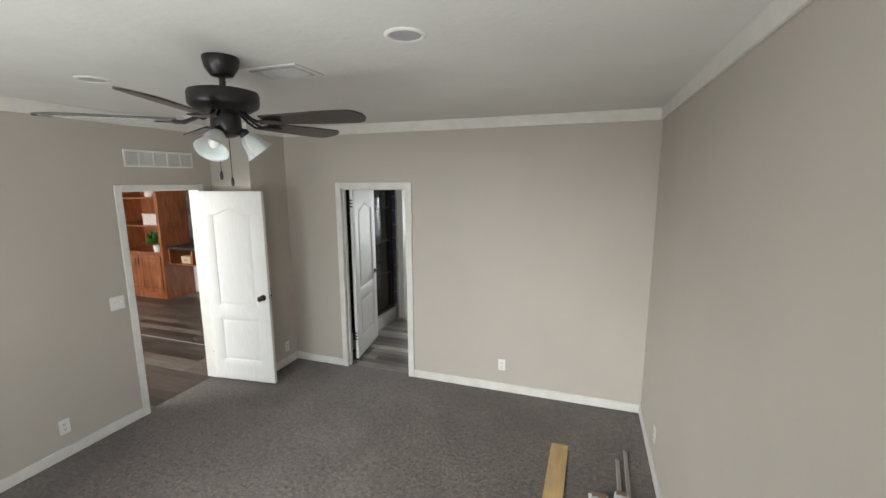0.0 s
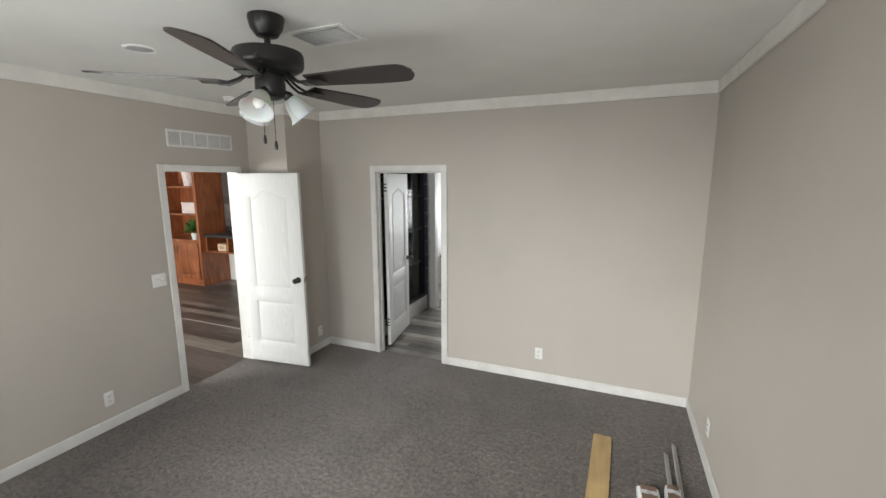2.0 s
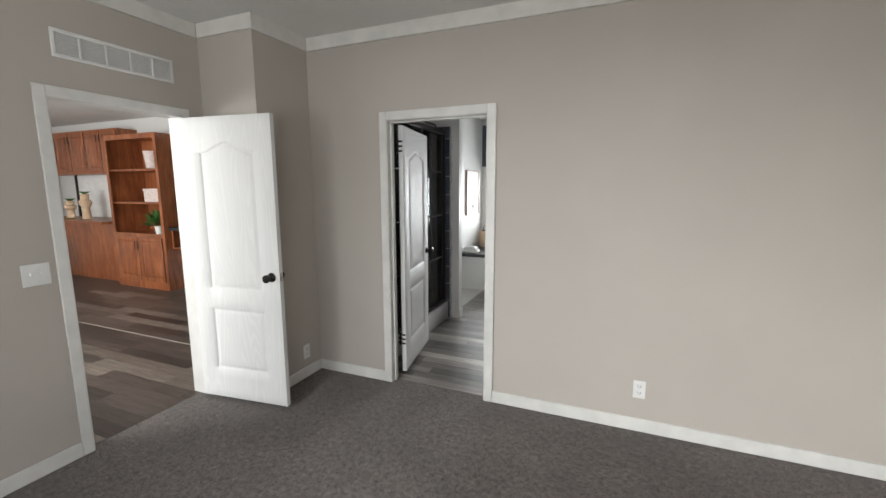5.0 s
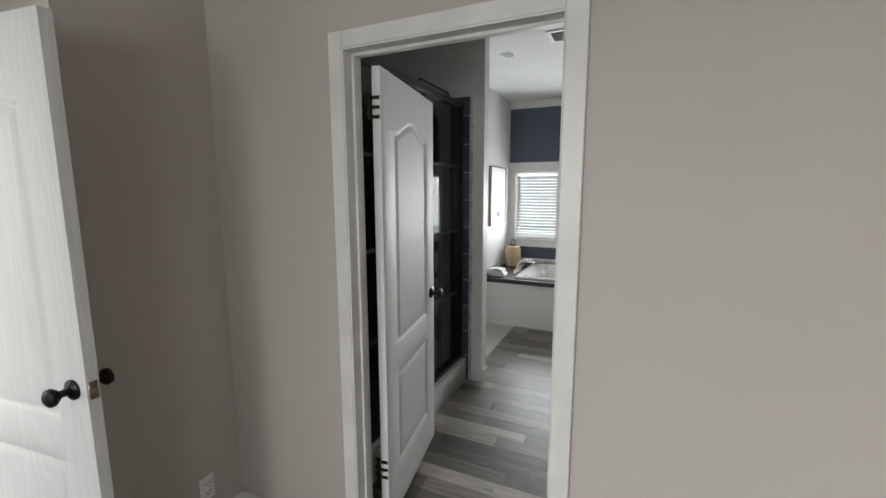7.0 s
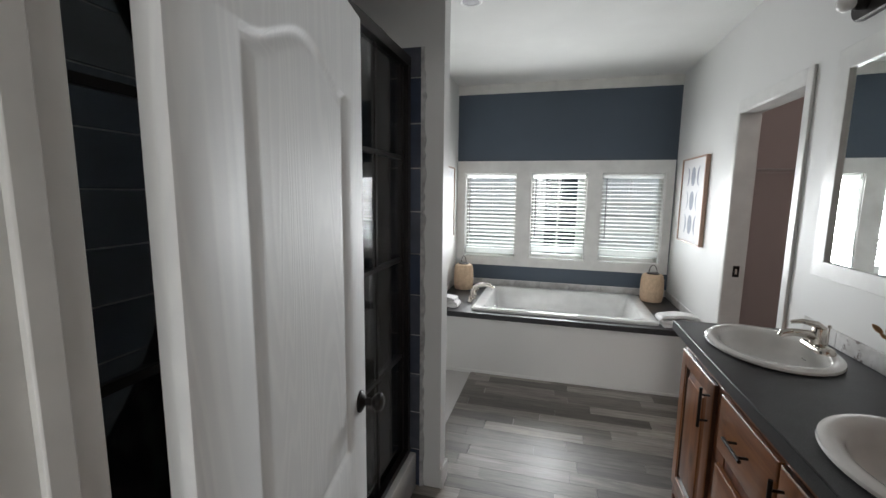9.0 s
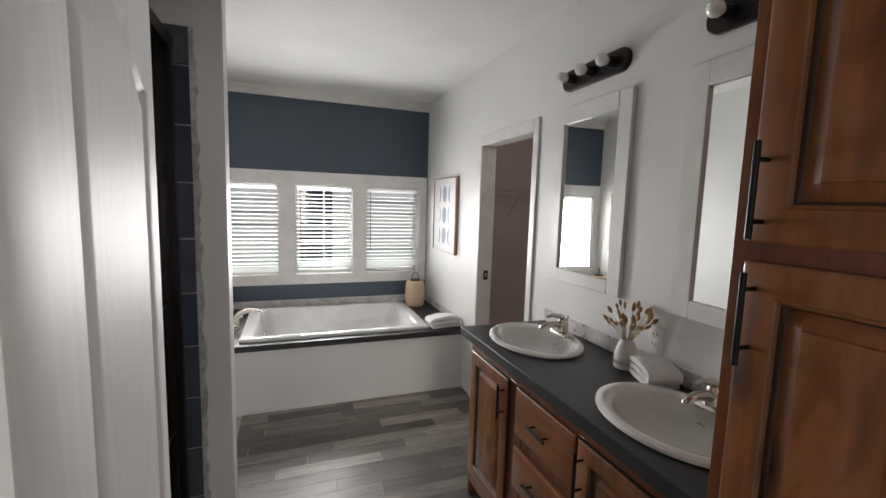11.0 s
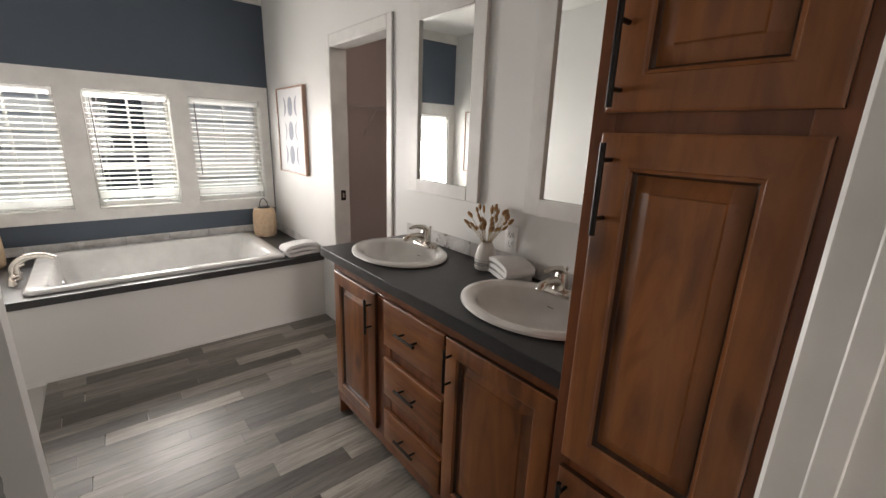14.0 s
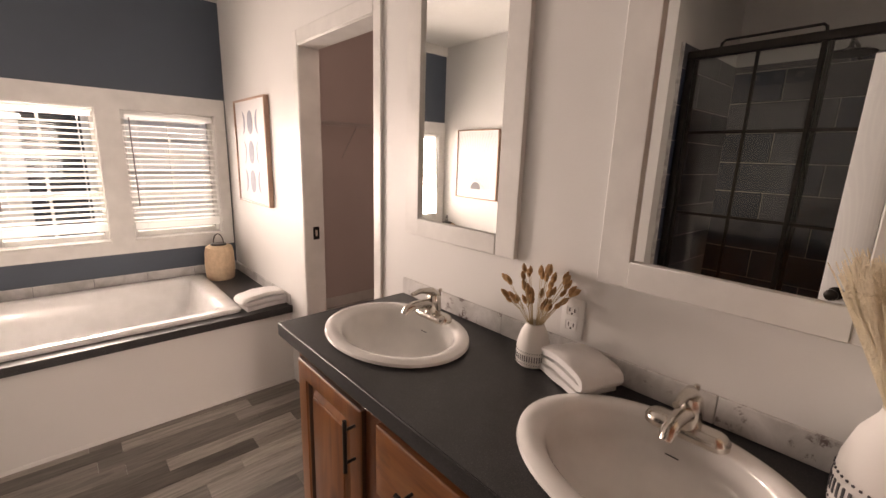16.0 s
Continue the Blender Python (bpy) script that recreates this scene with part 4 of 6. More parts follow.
TX0, TX1, TY0, TY1 = -3.235, -1.755, 3.205, 4.145
hole_mesh = bmesh.new()
hole = rounded_ring(hole_mesh, TX0 + 0.03, TX1 - 0.03, TY0 + 0.03, TY1 - 0.03, 0.05, 0)
hole = [(v.co.x, v.co.y) for v in hole]
t = thing("tub_deck", (-2.54, 3.7, 0), "white tub surround with a charcoal laminate deck", "tub deck")
part("deck_top", sheet_with_holes(BATH_X0, BATH_X1, DK_Y, BATH_Y1, DK_Z, [hole], 0.045), COUNTER, t, "charcoal laminate deck top")
SKIRT = painted("white skirt board", (0.72, 0.715, 0.70), 0.42, 0.02, 60, 0.05)
part("front_panel", boxes((BATH_X0, BATH_X1, 3.155, 3.175, -0.012, DK_Z - 0.02)), SKIRT, t, "plain white front panel")
part("base_strip", boxes((BATH_X0, BATH_X1, 3.149, 3.155, -0.012, 0.018), bevel=0.002), SKIRT, t)
bm = bmesh.new()
q = []
for g, z, r in ((0.0, DK_Z + 0.001, 0.035), (-0.002, DK_Z + 0.016, 0.037), (0.006, DK_Z + 0.028, 0.04), (0.05, DK_Z + 0.030, 0.05), (0.064, DK_Z + 0.024, 0.06), (0.072, DK_Z + 0.005, 0.07), (0.085, DK_Z - 0.12, 0.09), (0.125, DK_Z - 0.33, 0.12), (0.16, DK_Z - 0.38, 0.12), (0.24, DK_Z - 0.395, 0.10)):
    q.append(rounded_ring(bm, TX0 + g * 1.5, TX1 - g * 1.7, TY0 + g, TY1 - g, r, z, 7))
bridge(bm, q)
t = thing("bathtub", (-2.5, 3.68, DK_Z), "white acrylic drop-in soaking tub set in the deck", "bathtub")
tub = part("basin", bm, ACRYLIC, t)
part("drain", lathe([(0.0, 0.004), (0.03, 0.004), (0.034, 0.0)], 20, (-3.02, 3.68, DK_Z - 0.392)), CHROME, t, "chrome drain")
part("overflow_plate", lathe([(0.0, 0.006), (0.03, 0.006), (0.036, 0.0)], 20), CHROME, t, "chrome overflow plate", pose(TX0 + 0.145, 3.68, DK_Z - 0.1, 0, 82, 0))

FX0, FY0 = -3.30, 3.60
t = thing("tub_faucet", (FX0, FY0, DK_Z), "brushed nickel arched tub faucet on the deck", "faucet")
arc = [(FX0, FY0, DK_Z + 0.03)] + [(FX0 + 0.112 * (1 - math.cos(radians(a))), FY0, DK_Z + 0.06 + 0.085 * math.sin(radians(a))) for a in range(10, 141, 13)]
part("spout", tube(arc, [0.025, 0.023] + [0.021 - 0.0006 * k for k in range(len(arc) - 2)], 14), NICKEL, t)
part("base", lathe([(0.036, 0), (0.036, 0.008), (0.026, 0.03), (0.024, 0.05)], 20, (FX0, FY0, DK_Z)), NICKEL, t)
for dy in (-0.12, 0.12):
    part("handle", tube([(FX0, FY0 + dy, DK_Z + 0.045), (FX0 + 0.04, FY0 + dy * 1.15, DK_Z + 0.062)], [0.010, 0.006], 10, lathe([(0.026, 0), (0.026, 0.006), (0.017, 0.022), (0.014, 0.048), (0, 0.052)], 18, (FX0, FY0 + dy, DK_Z))), NICKEL, t)

# tile upstands along the deck and the vanity
TILE_L, TILE_H = 0.305, 0.068


def upstand(name, start, way, length, z, label, material):
    """A row of small tiles against a wall; way is the unit direction along it, the tiles stand 8 mm out to its left."""
    t = tagged(thing(name, start, label, "backsplash"))
    angle = math.degrees(math.atan2(way[1], way[0]))
    pos = 0.0
    while pos < length - 0.01:
        l = min(TILE_L, length - pos)
        b = boxes((0.001, l - 0.001, 0.0, 0.009, 0, TILE_H), bevel=0.0015)
        part("tile", b, material, t, "", pose(start[0] + way[0] * pos, start[1] + way[1] * pos, z, 0, 0, angle), False)
        pos += TILE_L


upstand("tub_backsplash", (BATH_X1 - 0.009, BATH_Y1, 0), (-1, 0), BATH_X1 - BATH_X0 - 0.018, DK_Z + 0.001, "row of mottled grey-white tiles behind the tub", MARBLE_PLAIN)
upstand("tub_side_splash", (BATH_X1, DK_Y + 0.02, 0), (0, 1), BATH_Y1 - DK_Y - 0.03, DK_Z + 0.001, "row of mottled grey-white tiles beside the tub deck", MARBLE_PLAIN)
upstand("tub_end_splash", (BATH_X0, BATH_Y1 - 0.01, 0), (0, -1), BATH_Y1 - DK_Y - 0.03, DK_Z + 0.001, "row of mottled grey-white tiles beside the tub deck", MARBLE_PLAIN)
upstand("vanity_backsplash", (BATH_X1, 0.50, 0), (0, 1), 1.445, 0.936, "row of distressed grey-white tiles behind the vanity sinks", MARBLE)


# ---- vanity and linen cabinet ----
FRONT = [(0.0, 0.0), (0.0025, 0.0035), (0.008, 0.005), (0.0105, 0.014), (0.0135, 0.0165), (0.042, 0.0060), (0.0440, 0.0015), (0.0475, 0.0005)]


def pull(parent, at, length, upright):
    """A black bar pull that stands out towards -x."""
    x, y, z = at
    d = Vector((0, 0, 1)) if upright else Vector((0, 1, 0))
    c = Vector(at)
    b = tube([c - d * length / 2 + Vector((-0.032, 0, 0)), c + d * length / 2 + Vector((-0.032, 0, 0))], 0.006, 10)
    for s in (-0.32, 0.32):
        tube([c + d * length * s, c + d * length * s + Vector((-0.032, 0, 0))], 0.0045, 8, b)
    part("handle", b, BLACK, parent, "black bar handle")


def cabinet_front(owner, name, x, y_high, y_low, z0, z1, material, panel=True, inset=0.058):
    """A door or drawer front that faces -x, with its raised panel."""
    w, h = y_high - y_low, z1 - z0
    outlines = [(inset, w - inset, inset, h - inset, 0.0)] if panel else []
    bm = relief(w, h, 0.0176, outlines, FRONT, (0.0082, 0.0133) if panel else None, 0.006)
    ob = part(name, bm, material, owner, "", pose(x, y_high, z0, 0, 0, -90))
    ob.data.materials.append(GLAZE)
    return ob


VX = -1.955
t = thing("vanity", (-1.715, 1.2, 0), "stained knotty alder double vanity with black pulls", "vanity")
part("end_panel", boxes((VX, BATH_X1, 1.882, 1.90, -0.012, 0.888), bevel=0.001), ALDER_FRAME, t)
part("toe_kick", boxes((VX + 0.06, VX + 0.075, 0.51, 1.882, -0.012, 0.1)), GLAZE, t, "dark recessed toe kick")
part("floor_panel", boxes((VX + 0.018, BATH_X1, 0.51, 1.882, 0.10, 0.115)), ALDER_FRAME, t)
for y0, y1 in ((0.51, 0.565), (0.94, 1.015), (1.375, 1.485), (1.84, 1.882)):
    part("stile", boxes((VX, VX + 0.018, y0, y1, 0.135, 0.83), bevel=0.001), ALDER_FRAME, t)
part("bottom_rail", boxes((VX, VX + 0.018, 0.51, 1.882, 0.085, 0.135), bevel=0.001), ALDER_FRAME, t)
part("top_rail", boxes((VX, VX + 0.018, 0.51, 1.882, 0.83, 0.888), bevel=0.001), ALDER_FRAME, t)
part("face_panel", boxes((VX + 0.003, VX + 0.016, 0.565, 1.84, 0.135, 0.83)), ALDER_FRAME, t)
FX = VX - 0.018
d = cabinet_front(t, "door", FX, 1.872, 1.476, 0.155, 0.828, ALDER)
pull(d, (FX, 1.505, 0.72), 0.16, True)
d = cabinet_front(t, "door", FX, 1.0, 0.555, 0.155, 0.828, ALDER)
pull(d, (FX, 0.968, 0.72), 0.16, True)
for z0, z1 in ((0.625, 0.828), (0.385, 0.565), (0.155, 0.308)):
    d = cabinet_front(t, "drawer", FX, 1.405, 1.012, z0, z1, ALDER_ACROSS, False)
    pull(d, (FX, 1.21, (z0 + z1) / 2 + 0.005), 0.13, False)

CT = 0.935
SINKS = ((-1.742, 1.638), (-1.742, 0.838))


def oval(c, a, b, n=48):
    return [(c[0] + a * math.cos(2 * math.pi * k / n), c[1] + b * math.sin(2 * math.pi * k / n)) for k in range(n)]


t = thing("vanity_counter", (-1.74, 1.22, CT - 0.045), "charcoal laminate countertop over the vanity", "countertop")
part("slab", sheet_with_holes(-2.0, BATH_X1, 0.51, 1.945, CT, [oval(c, 0.178, 0.222) for c in SINKS], 0.044), COUNTER, t)
part("edge", boxes((-2.004, -2.0, 0.51, 1.949, CT - 0.045, CT - 0.001), (-2.0, BATH_X1, 1.945, 1.949, CT - 0.045, CT - 0.001), bevel=0.001), COUNTER, t)


def sink(c):
    t = thing("sink", (*c, CT), "white oval drop-in basin in the charcoal counter", "sink", "vanity sinks")
    prof = [(0.205, 0.001), (0.213, 0.006), (0.211, 0.014), (0.202, 0.020), (0.186, 0.020), (0.173, 0.014), (0.165, 0.002), (0.157, -0.036), (0.138, -0.072), (0.095, -0.100), (0.038, -0.112), (0.024, -0.114)]
    bm = bmesh.new()
    rings, n = [], 56
    for k, (r, z) in enumerate(prof):
        back = 0.0 if k < 5 else 0.010 * min(1, (k - 4) / 3)
        rings.append([bm.verts.new((c[0] + r * 0.985 * math.cos(2 * math.pi * i / n) + back, c[1] + r * 1.245 * math.sin(2 * math.pi * i / n), CT + z)) for i in range(n)])
    bridge(bm, rings, False)
    part("bowl", bm, PORCELAIN, t)
    part("drain", lathe([(0.030, -0.1135), (0.028, -0.110), (0.022, -0.111), (0.021, -0.116), (0, -0.117)], 24, (c[0] + 0.01, c[1], CT)), CHROME, t, "chrome drain ring")
    part("stopper", lathe([(0.018, -0.115), (0.018, -0.104), (0.014, -0.100), (0, -0.100)], 20, (c[0] + 0.01, c[1], CT)), DARK_SLOT, t, "dark stopper")
    part("overflow_mark", boxes((c[0] + 0.118, c[0] + 0.121, c[1] - 0.013, c[1] + 0.013, CT - 0.030, CT - 0.028), bevel=0.0004), DARK_SLOT, t, "small grey maker's mark", None)


def faucet(x, y):
    z = CT + 0.018
    t = thing("faucet", (x, y, z), "brushed nickel single-lever faucet behind the basin", "faucet", "vanity faucets")
    bm = bmesh.new()
    rings = []
    for g, h in ((0.0, 0.0), (0.0, 0.010), (0.006, 0.020), (0.016, 0.026)):
        rings.append(rounded_ring(bm, x - 0.030 + g, x + 0.030 - g, y - 0.080 + g, y + 0.080 - g, 0.029 - g, z + h, 6))
    bridge(bm, rings)
    part("base_plate", bm, NICKEL, t)
    part("body", lathe([(0.027, 0.018), (0.026, 0.05), (0.024, 0.072), (0.021, 0.082), (0, 0.086)], 22, (x, y, z)), NICKEL, t)
    part("spout", tube([(x + 0.004, y, z + 0.042), (x - 0.04, y, z + 0.058), (x - 0.085, y, z + 0.060), (x - 0.118, y, z + 0.052), (x - 0.126, y, z + 0.040)], [0.018, 0.0165, 0.015, 0.014, 0.011], 14), NICKEL, t)
    part("lever", tube([(x + 0.012, y, z + 0.076), (x - 0.01, y, z + 0.096), (x - 0.06, y, z + 0.106), (x - 0.095, y, z + 0.100)], [0.014, 0.0135, 0.009, 0.007], 12), NICKEL, t)
    part("drain_rod", tube([(x + 0.030, y, z + 0.015), (x + 0.030, y, z + 0.088)], 0.0025, 8, lathe([(0, 0.084), (0.006, 0.086), (0.006, 0.096), (0, 0.099)], 10, (x + 0.030, y, z))), NICKEL, t)


for c in SINKS:
    sink(c)
    faucet(-1.588, c[1] - 0.008)

# linen cabinet
LX = -2.055
t = thing("linen_cabinet", (-1.76, 0.31, 0), "tall stained knotty alder linen cabinet beside the vanity", "cabinet")
part("carcass", boxes((LX + 0.02, BATH_X1, 0.085, 0.494, -0.012, 2.38)), ALDER_FRAME, t)
for y0, y1 in ((0.085, 0.165), (0.446, 0.496)):
    part("stile", boxes((LX, LX + 0.02, y0, y1, -0.012, 2.38), bevel=0.0015), ALDER_FRAME, t)
for z0, z1 in ((1.49, 1.55), (0.735, 0.80), (-0.012, 0.1), (2.28, 2.38)):
    part("rail", boxes((LX + 0.001, LX + 0.02, 0.165, 0.446, z0, z1)), ALDER_FRAME, t)
FX = LX - 0.018
for z0, z1, hz in ((1.538, 2.30, 1.63), (0.785, 1.503, 1.40), (0.09, 0.752, 0.655)):
    d = cabinet_front(t, "door", FX, 0.462, 0.134, z0, z1, ALDER, True, 0.060)
    pull(d, (FX, 0.437, hz), 0.17, True)

# ---- mirrors and their lights ----
def mirror(y0, y1, z0, z1, side, low, top, askew):
    t = thing("wall_mirror", (BATH_X1, (y0 + y1) / 2, z0), "tall mirror in a wide flat white frame above the vanity", "mirror", "vanity mirrors")
    x0, x1 = BATH_X1 - 0.020, BATH_X1
    for r in ((x0, x1, y0 - side, y0, z0 - low, z1 + top), (x0, x1, y1, y1 + side, z0 - low, z1 + top), (x0 - 0.002, x1, y0, y1, z0 - low, z0), (x0 - 0.002, x1, y0, y1, z1, z1 + top)):
        part("frame_board", boxes(r, bevel=0.002), TRIM, t)
    # the glass sits a touch askew in its rebate
    part("glass", boxes((-0.002, 0.002, (y0 - y1) / 2 + 0.001, (y1 - y0) / 2 - 0.001, z0 + 0.001, z1 - 0.001)), MIRROR, t, "clear silvered mirror glass", pose(BATH_X1 - 0.009, (y0 + y1) / 2, 0, 0, 0, askew), False)


mirror(1.452, 1.842, 1.262, 2.027, 0.078, 0.066, 0.085, -1.2)
mirror(0.632, 1.028, 1.262, 2.027, 0.078, 0.066, 0.085, -1.35)


def bath_bar(y):
    z = 2.245
    t = thing("vanity_light", (BATH_X1, y, z), "dark bronze bar light with three white globes, unlit", "wall light", "vanity lights")
    bm = bmesh.new()
    rings = []
    for g, h in ((0.0, 0.0), (0.0, 0.018), (0.006, 0.024)):
        rings.append(rounded_ring(bm, -0.052 + g, 0.052 - g, -0.232 + g, 0.232 - g, 0.050 - g, h, 8))
    bridge(bm, rings)
    part("plate", bm, BLACK, t, "", Matrix.Translation((BATH_X1, y, z)) @ pose(0, 0, 0, 0, -90, 0))
    for k in (-1, 0, 1):
        m = Matrix.Translation((BATH_X1 - 0.022, y + 0.145 * k, z)) @ pose(0, 0, 0, 0, -90, 0)
        part("socket", lathe([(0.026, 0), (0.024, 0.03), (0.020, 0.038)], 18), BLACK, t, "", m)
        part("globe", lathe([(0.014, 0.034), (0.019, 0.043), (0.026, 0.056), (0.028, 0.068), (0.023, 0.083), (0.012, 0.092), (0, 0.094)], 20), GLOBE, t, "white glass globe bulb", m)


GLOBE = plain("white globe glass", (0.80, 0.79, 0.76), 0.15, bump=0.0, coat=0.3)
bath_bar(1.647)
bath_bar(0.83)

# ---- closet doorway ----
casing("jamb_closet_far", boxes((BATH_X1 - 0.01, BATH_X1 + 0.11, CD1 - 0.006, CD1 + 0.012, 0, CDH), bevel=0.002), "white closet door jamb with a pocket for the door")
t = thing("pocket_latch", (BATH_X1 + 0.06, CD1 - 0.006, 1.04), "black pocket door latch in the jamb", "latch")
part("plate", boxes((BATH_X1 + 0.04, BATH_X1 + 0.078, CD1 - 0.0085, CD1 - 0.006, 1.0, 1.075), bevel=0.001), BLACK, t)
part("pull_ring", boxes((BATH_X1 + 0.052, BATH_X1 + 0.066, CD1 - 0.0095, CD1 - 0.0085, 1.02, 1.055), bevel=0.0004), NICKEL, t)
t = thing("wire_shelf", (BATH_X1 + 1.0, 4.1, 1.72), "white wire closet shelf on brackets", "shelf")
WIRE = plain("white wire coating", (0.62, 0.58, 0.57), 0.4)
b = bmesh.new()
SH_Y = BATH_Y1 - 0.3
for y in (SH_Y, SH_Y + 0.1, SH_Y + 0.2, SH_Y + 0.29):
    tube([(BATH_X1 + 0.12, y, 1.76), (BATH_X1 + 1.88, y, 1.76)], 0.003, 6, b)
tube([(BATH_X1 + 0.12, SH_Y, 1.725), (BATH_X1 + 1.88, SH_Y, 1.725)], 0.003, 6, b)
for k in range(56):
    x = BATH_X1 + 0.13 + 1.74 * k / 55
    tube([(x, SH_Y, 1.725), (x, SH_Y, 1.763), (x, SH_Y + 0.295, 1.763)], 0.0018, 4, b)
part("wire_rack", b, WIRE, t)
for x in (0.5, 1.0, 1.5):
    part("bracket", tube([(BATH_X1 + x, SH_Y + 0.01, 1.75), (BATH_X1 + x, BATH_Y1 - 0.003, 1.46)], 0.004, 6), WIRE, t)


# ---- pictures ----
def picture(name, m, w, h, label):
    """Local x across, -y out of the wall, origin at the lower left corner."""
    t = thing(name, m.translation, label, "picture")
    part("frame", boxes((0, 0.012, -0.032, 0, 0, h), (w - 0.012, w, -0.032, 0, 0, h), (0.012, w - 0.012, -0.032, 0, 0, 0.012), (0.012, w - 0.012, -0.032, 0, h - 0.012, h), bevel=0.001), PINE, t, "", m)
    part("print", boxes((0.012, w - 0.012, -0.022, -0.004, 0.012, h - 0.012)), PRINT, t, "off-white paper", m)
    return t


PINE = wood("pale pink-brown frame", (0.30, 0.185, 0.14), (0.40, 0.26, 0.20), (0.48, 0.33, 0.26), knots=False)
PRINT = painted("print paper", (0.70, 0.70, 0.71), 0.6, 0.02)
INK = painted("blue-grey ink", (0.30, 0.325, 0.39), 0.7, 0.12, 50, 0.1, 0.001, 30)
INK_DARK = plain("charcoal ink", (0.10, 0.10, 0.11), 0.6)
m = pose(BATH_X1, 3.945, 1.135, 0, 0, -90)
PW, PH = 0.60, 0.70
pic = picture("moon_print", m, PW, PH, "framed print of nine blue-grey moon phases")
for r in range(3):
    for c in range(3):
        cx, cz = PW * (0.24 + 0.26 * c), PH * (0.22 + 0.28 * r)
        R = 0.062
        b = bmesh.new()
        pts = []
        for k in range(19):
            a = radians(-90 + 10 * k)
            pts.append((R * math.cos(a), R * 1.25 * math.sin(a)))
        inner = {0: 0.45, 1: -1.0, 2: 0.45}[c] if r != 1 else {0: 0.7, 1: -1.0, 2: 0.7}[c]
        for k in range(1, 18):
            a = radians(90 - 10 * k)
            pts.append((R * inner * math.cos(a), R * 1.25 * math.sin(a)))
        s = 1 if c == 0 else -1
        vs = [b.verts.new((cx + s * px * (1 if c != 1 else 0.85), -0.0232, cz + pz)) for px, pz in pts]
        b.faces.new(vs)
        rr = bmesh.ops.extrude_face_region(b, geom=list(b.faces))
        for v in rr["geom"]:
            if isinstance(v, bmesh.types.BMVert):
                v.co.y += 0.001
        part("moon", b, INK, pic, "blue-grey moon shape", m, False)
m = pose(BATH_X0, 3.40, 1.08, 0, 0, 90)
SW, SH = 0.60, 0.70
pic = picture("sunburst_print", m, SW, SH, "framed line drawing of a dark sun with rays")
rays = bmesh.new()
for k in range(45):
    a = radians(2 + 4 * k)
    c0, c1 = Vector((SW / 2, 0.10)), Vector((math.cos(a), math.sin(a)))
    lim = 0.15
    while lim < 0.6 and 0.04 < (c0 + c1 * lim).x < SW - 0.04 and 0.03 < (c0 + c1 * lim).y < SH - 0.04:
        lim += 0.01
    p0, p1 = c0 + c1 * 0.085, c0 + c1 * lim
    side = Vector((-c1.y, c1.x)) * 0.0011
    vs = [rays.verts.new((p.x, -0.0228, p.y)) for p in (p0 - side, p1 - side, p1 + side, p0 + side)]
    if p0.y > 0.02:
        rays.faces.new(vs)
part("rays", rays, INK_DARK, pic, "thin drawn rays", m, False)
sun_disc = bmesh.new()
sun_disc.faces.new([sun_disc.verts.new((SW / 2 + 0.075 * math.cos(radians(a)), -0.0230, 0.10 + 0.075 * math.sin(radians(a)))) for a in range(0, 181, 9)])
part("half_sun", sun_disc, INK_DARK, pic, "dark half disc", m, False)


# ---- loose things ----
BASKET = painted("woven natural fibre", (0.60, 0.44, 0.30), 0.8, 0.10, 240, 0.6, 0.004, 30)
TOWEL = painted("white terry cloth", (0.80, 0.79, 0.78), 0.95, 0.03, 420, 0.9, 0.004, 20)
CLAY = painted("white unglazed clay", (0.72, 0.70, 0.67), 0.7, 0.03, 200, 0.15)
GRASS = painted("dried bunny-tail grass", (0.46, 0.27, 0.13), 0.9, 0.2, 300, 0.9, 0.004, 40)
STEM = plain("dried stem", (0.50, 0.40, 0.25), 0.8)
PLUME = painted("dried pampas plume", (0.86, 0.77, 0.61), 0.95, 0.08, 300, 0.9, 0.003, 30)


def lantern(x, y):
    t = thing("basket_lantern", (x, y, DK_Z), "woven natural lantern with a black lid and loop", "lantern", "lanterns on the tub deck")
    bm = bmesh.new()
    n, rings = 96, []
    for z, r in ((0.0, 0.088), (0.012, 0.097), (0.06, 0.102), (0.14, 0.103), (0.21, 0.100), (0.250, 0.090), (0.262, 0.070), (0.262, 0.055)):
        rings.append([bm.verts.new((x + r * (1 - 0.045 * abs(math.sin(6 * 2 * math.pi * i / n)) ** 6) * math.cos(2 * math.pi * i / n), y + r * (1 - 0.045 * abs(math.sin(6 * 2 * math.pi * i / n)) ** 6) * math.sin(2 * math.pi * i / n), DK_Z + 0.001 + z)) for i in range(n)])
    bridge(bm, rings)
    part("body", bm, BASKET, t)
    part("lid", lathe([(0.052, 0.258), (0.056, 0.266), (0.05, 0.275), (0, 0.278)], 28, (x, y, DK_Z)), BLACK, t, "black metal lid")
    part("loop", tube([(x + 0.030 * math.cos(radians(a)), y - 0.02 * math.cos(radians(a)), DK_Z + 0.272 + 0.075 * math.sin(radians(a))) for a in range(0, 181, 15)], 0.0035, 8), BLACK, t, "black wire loop")


lantern(-1.655, 4.035)
lantern(-3.475, 4.0)


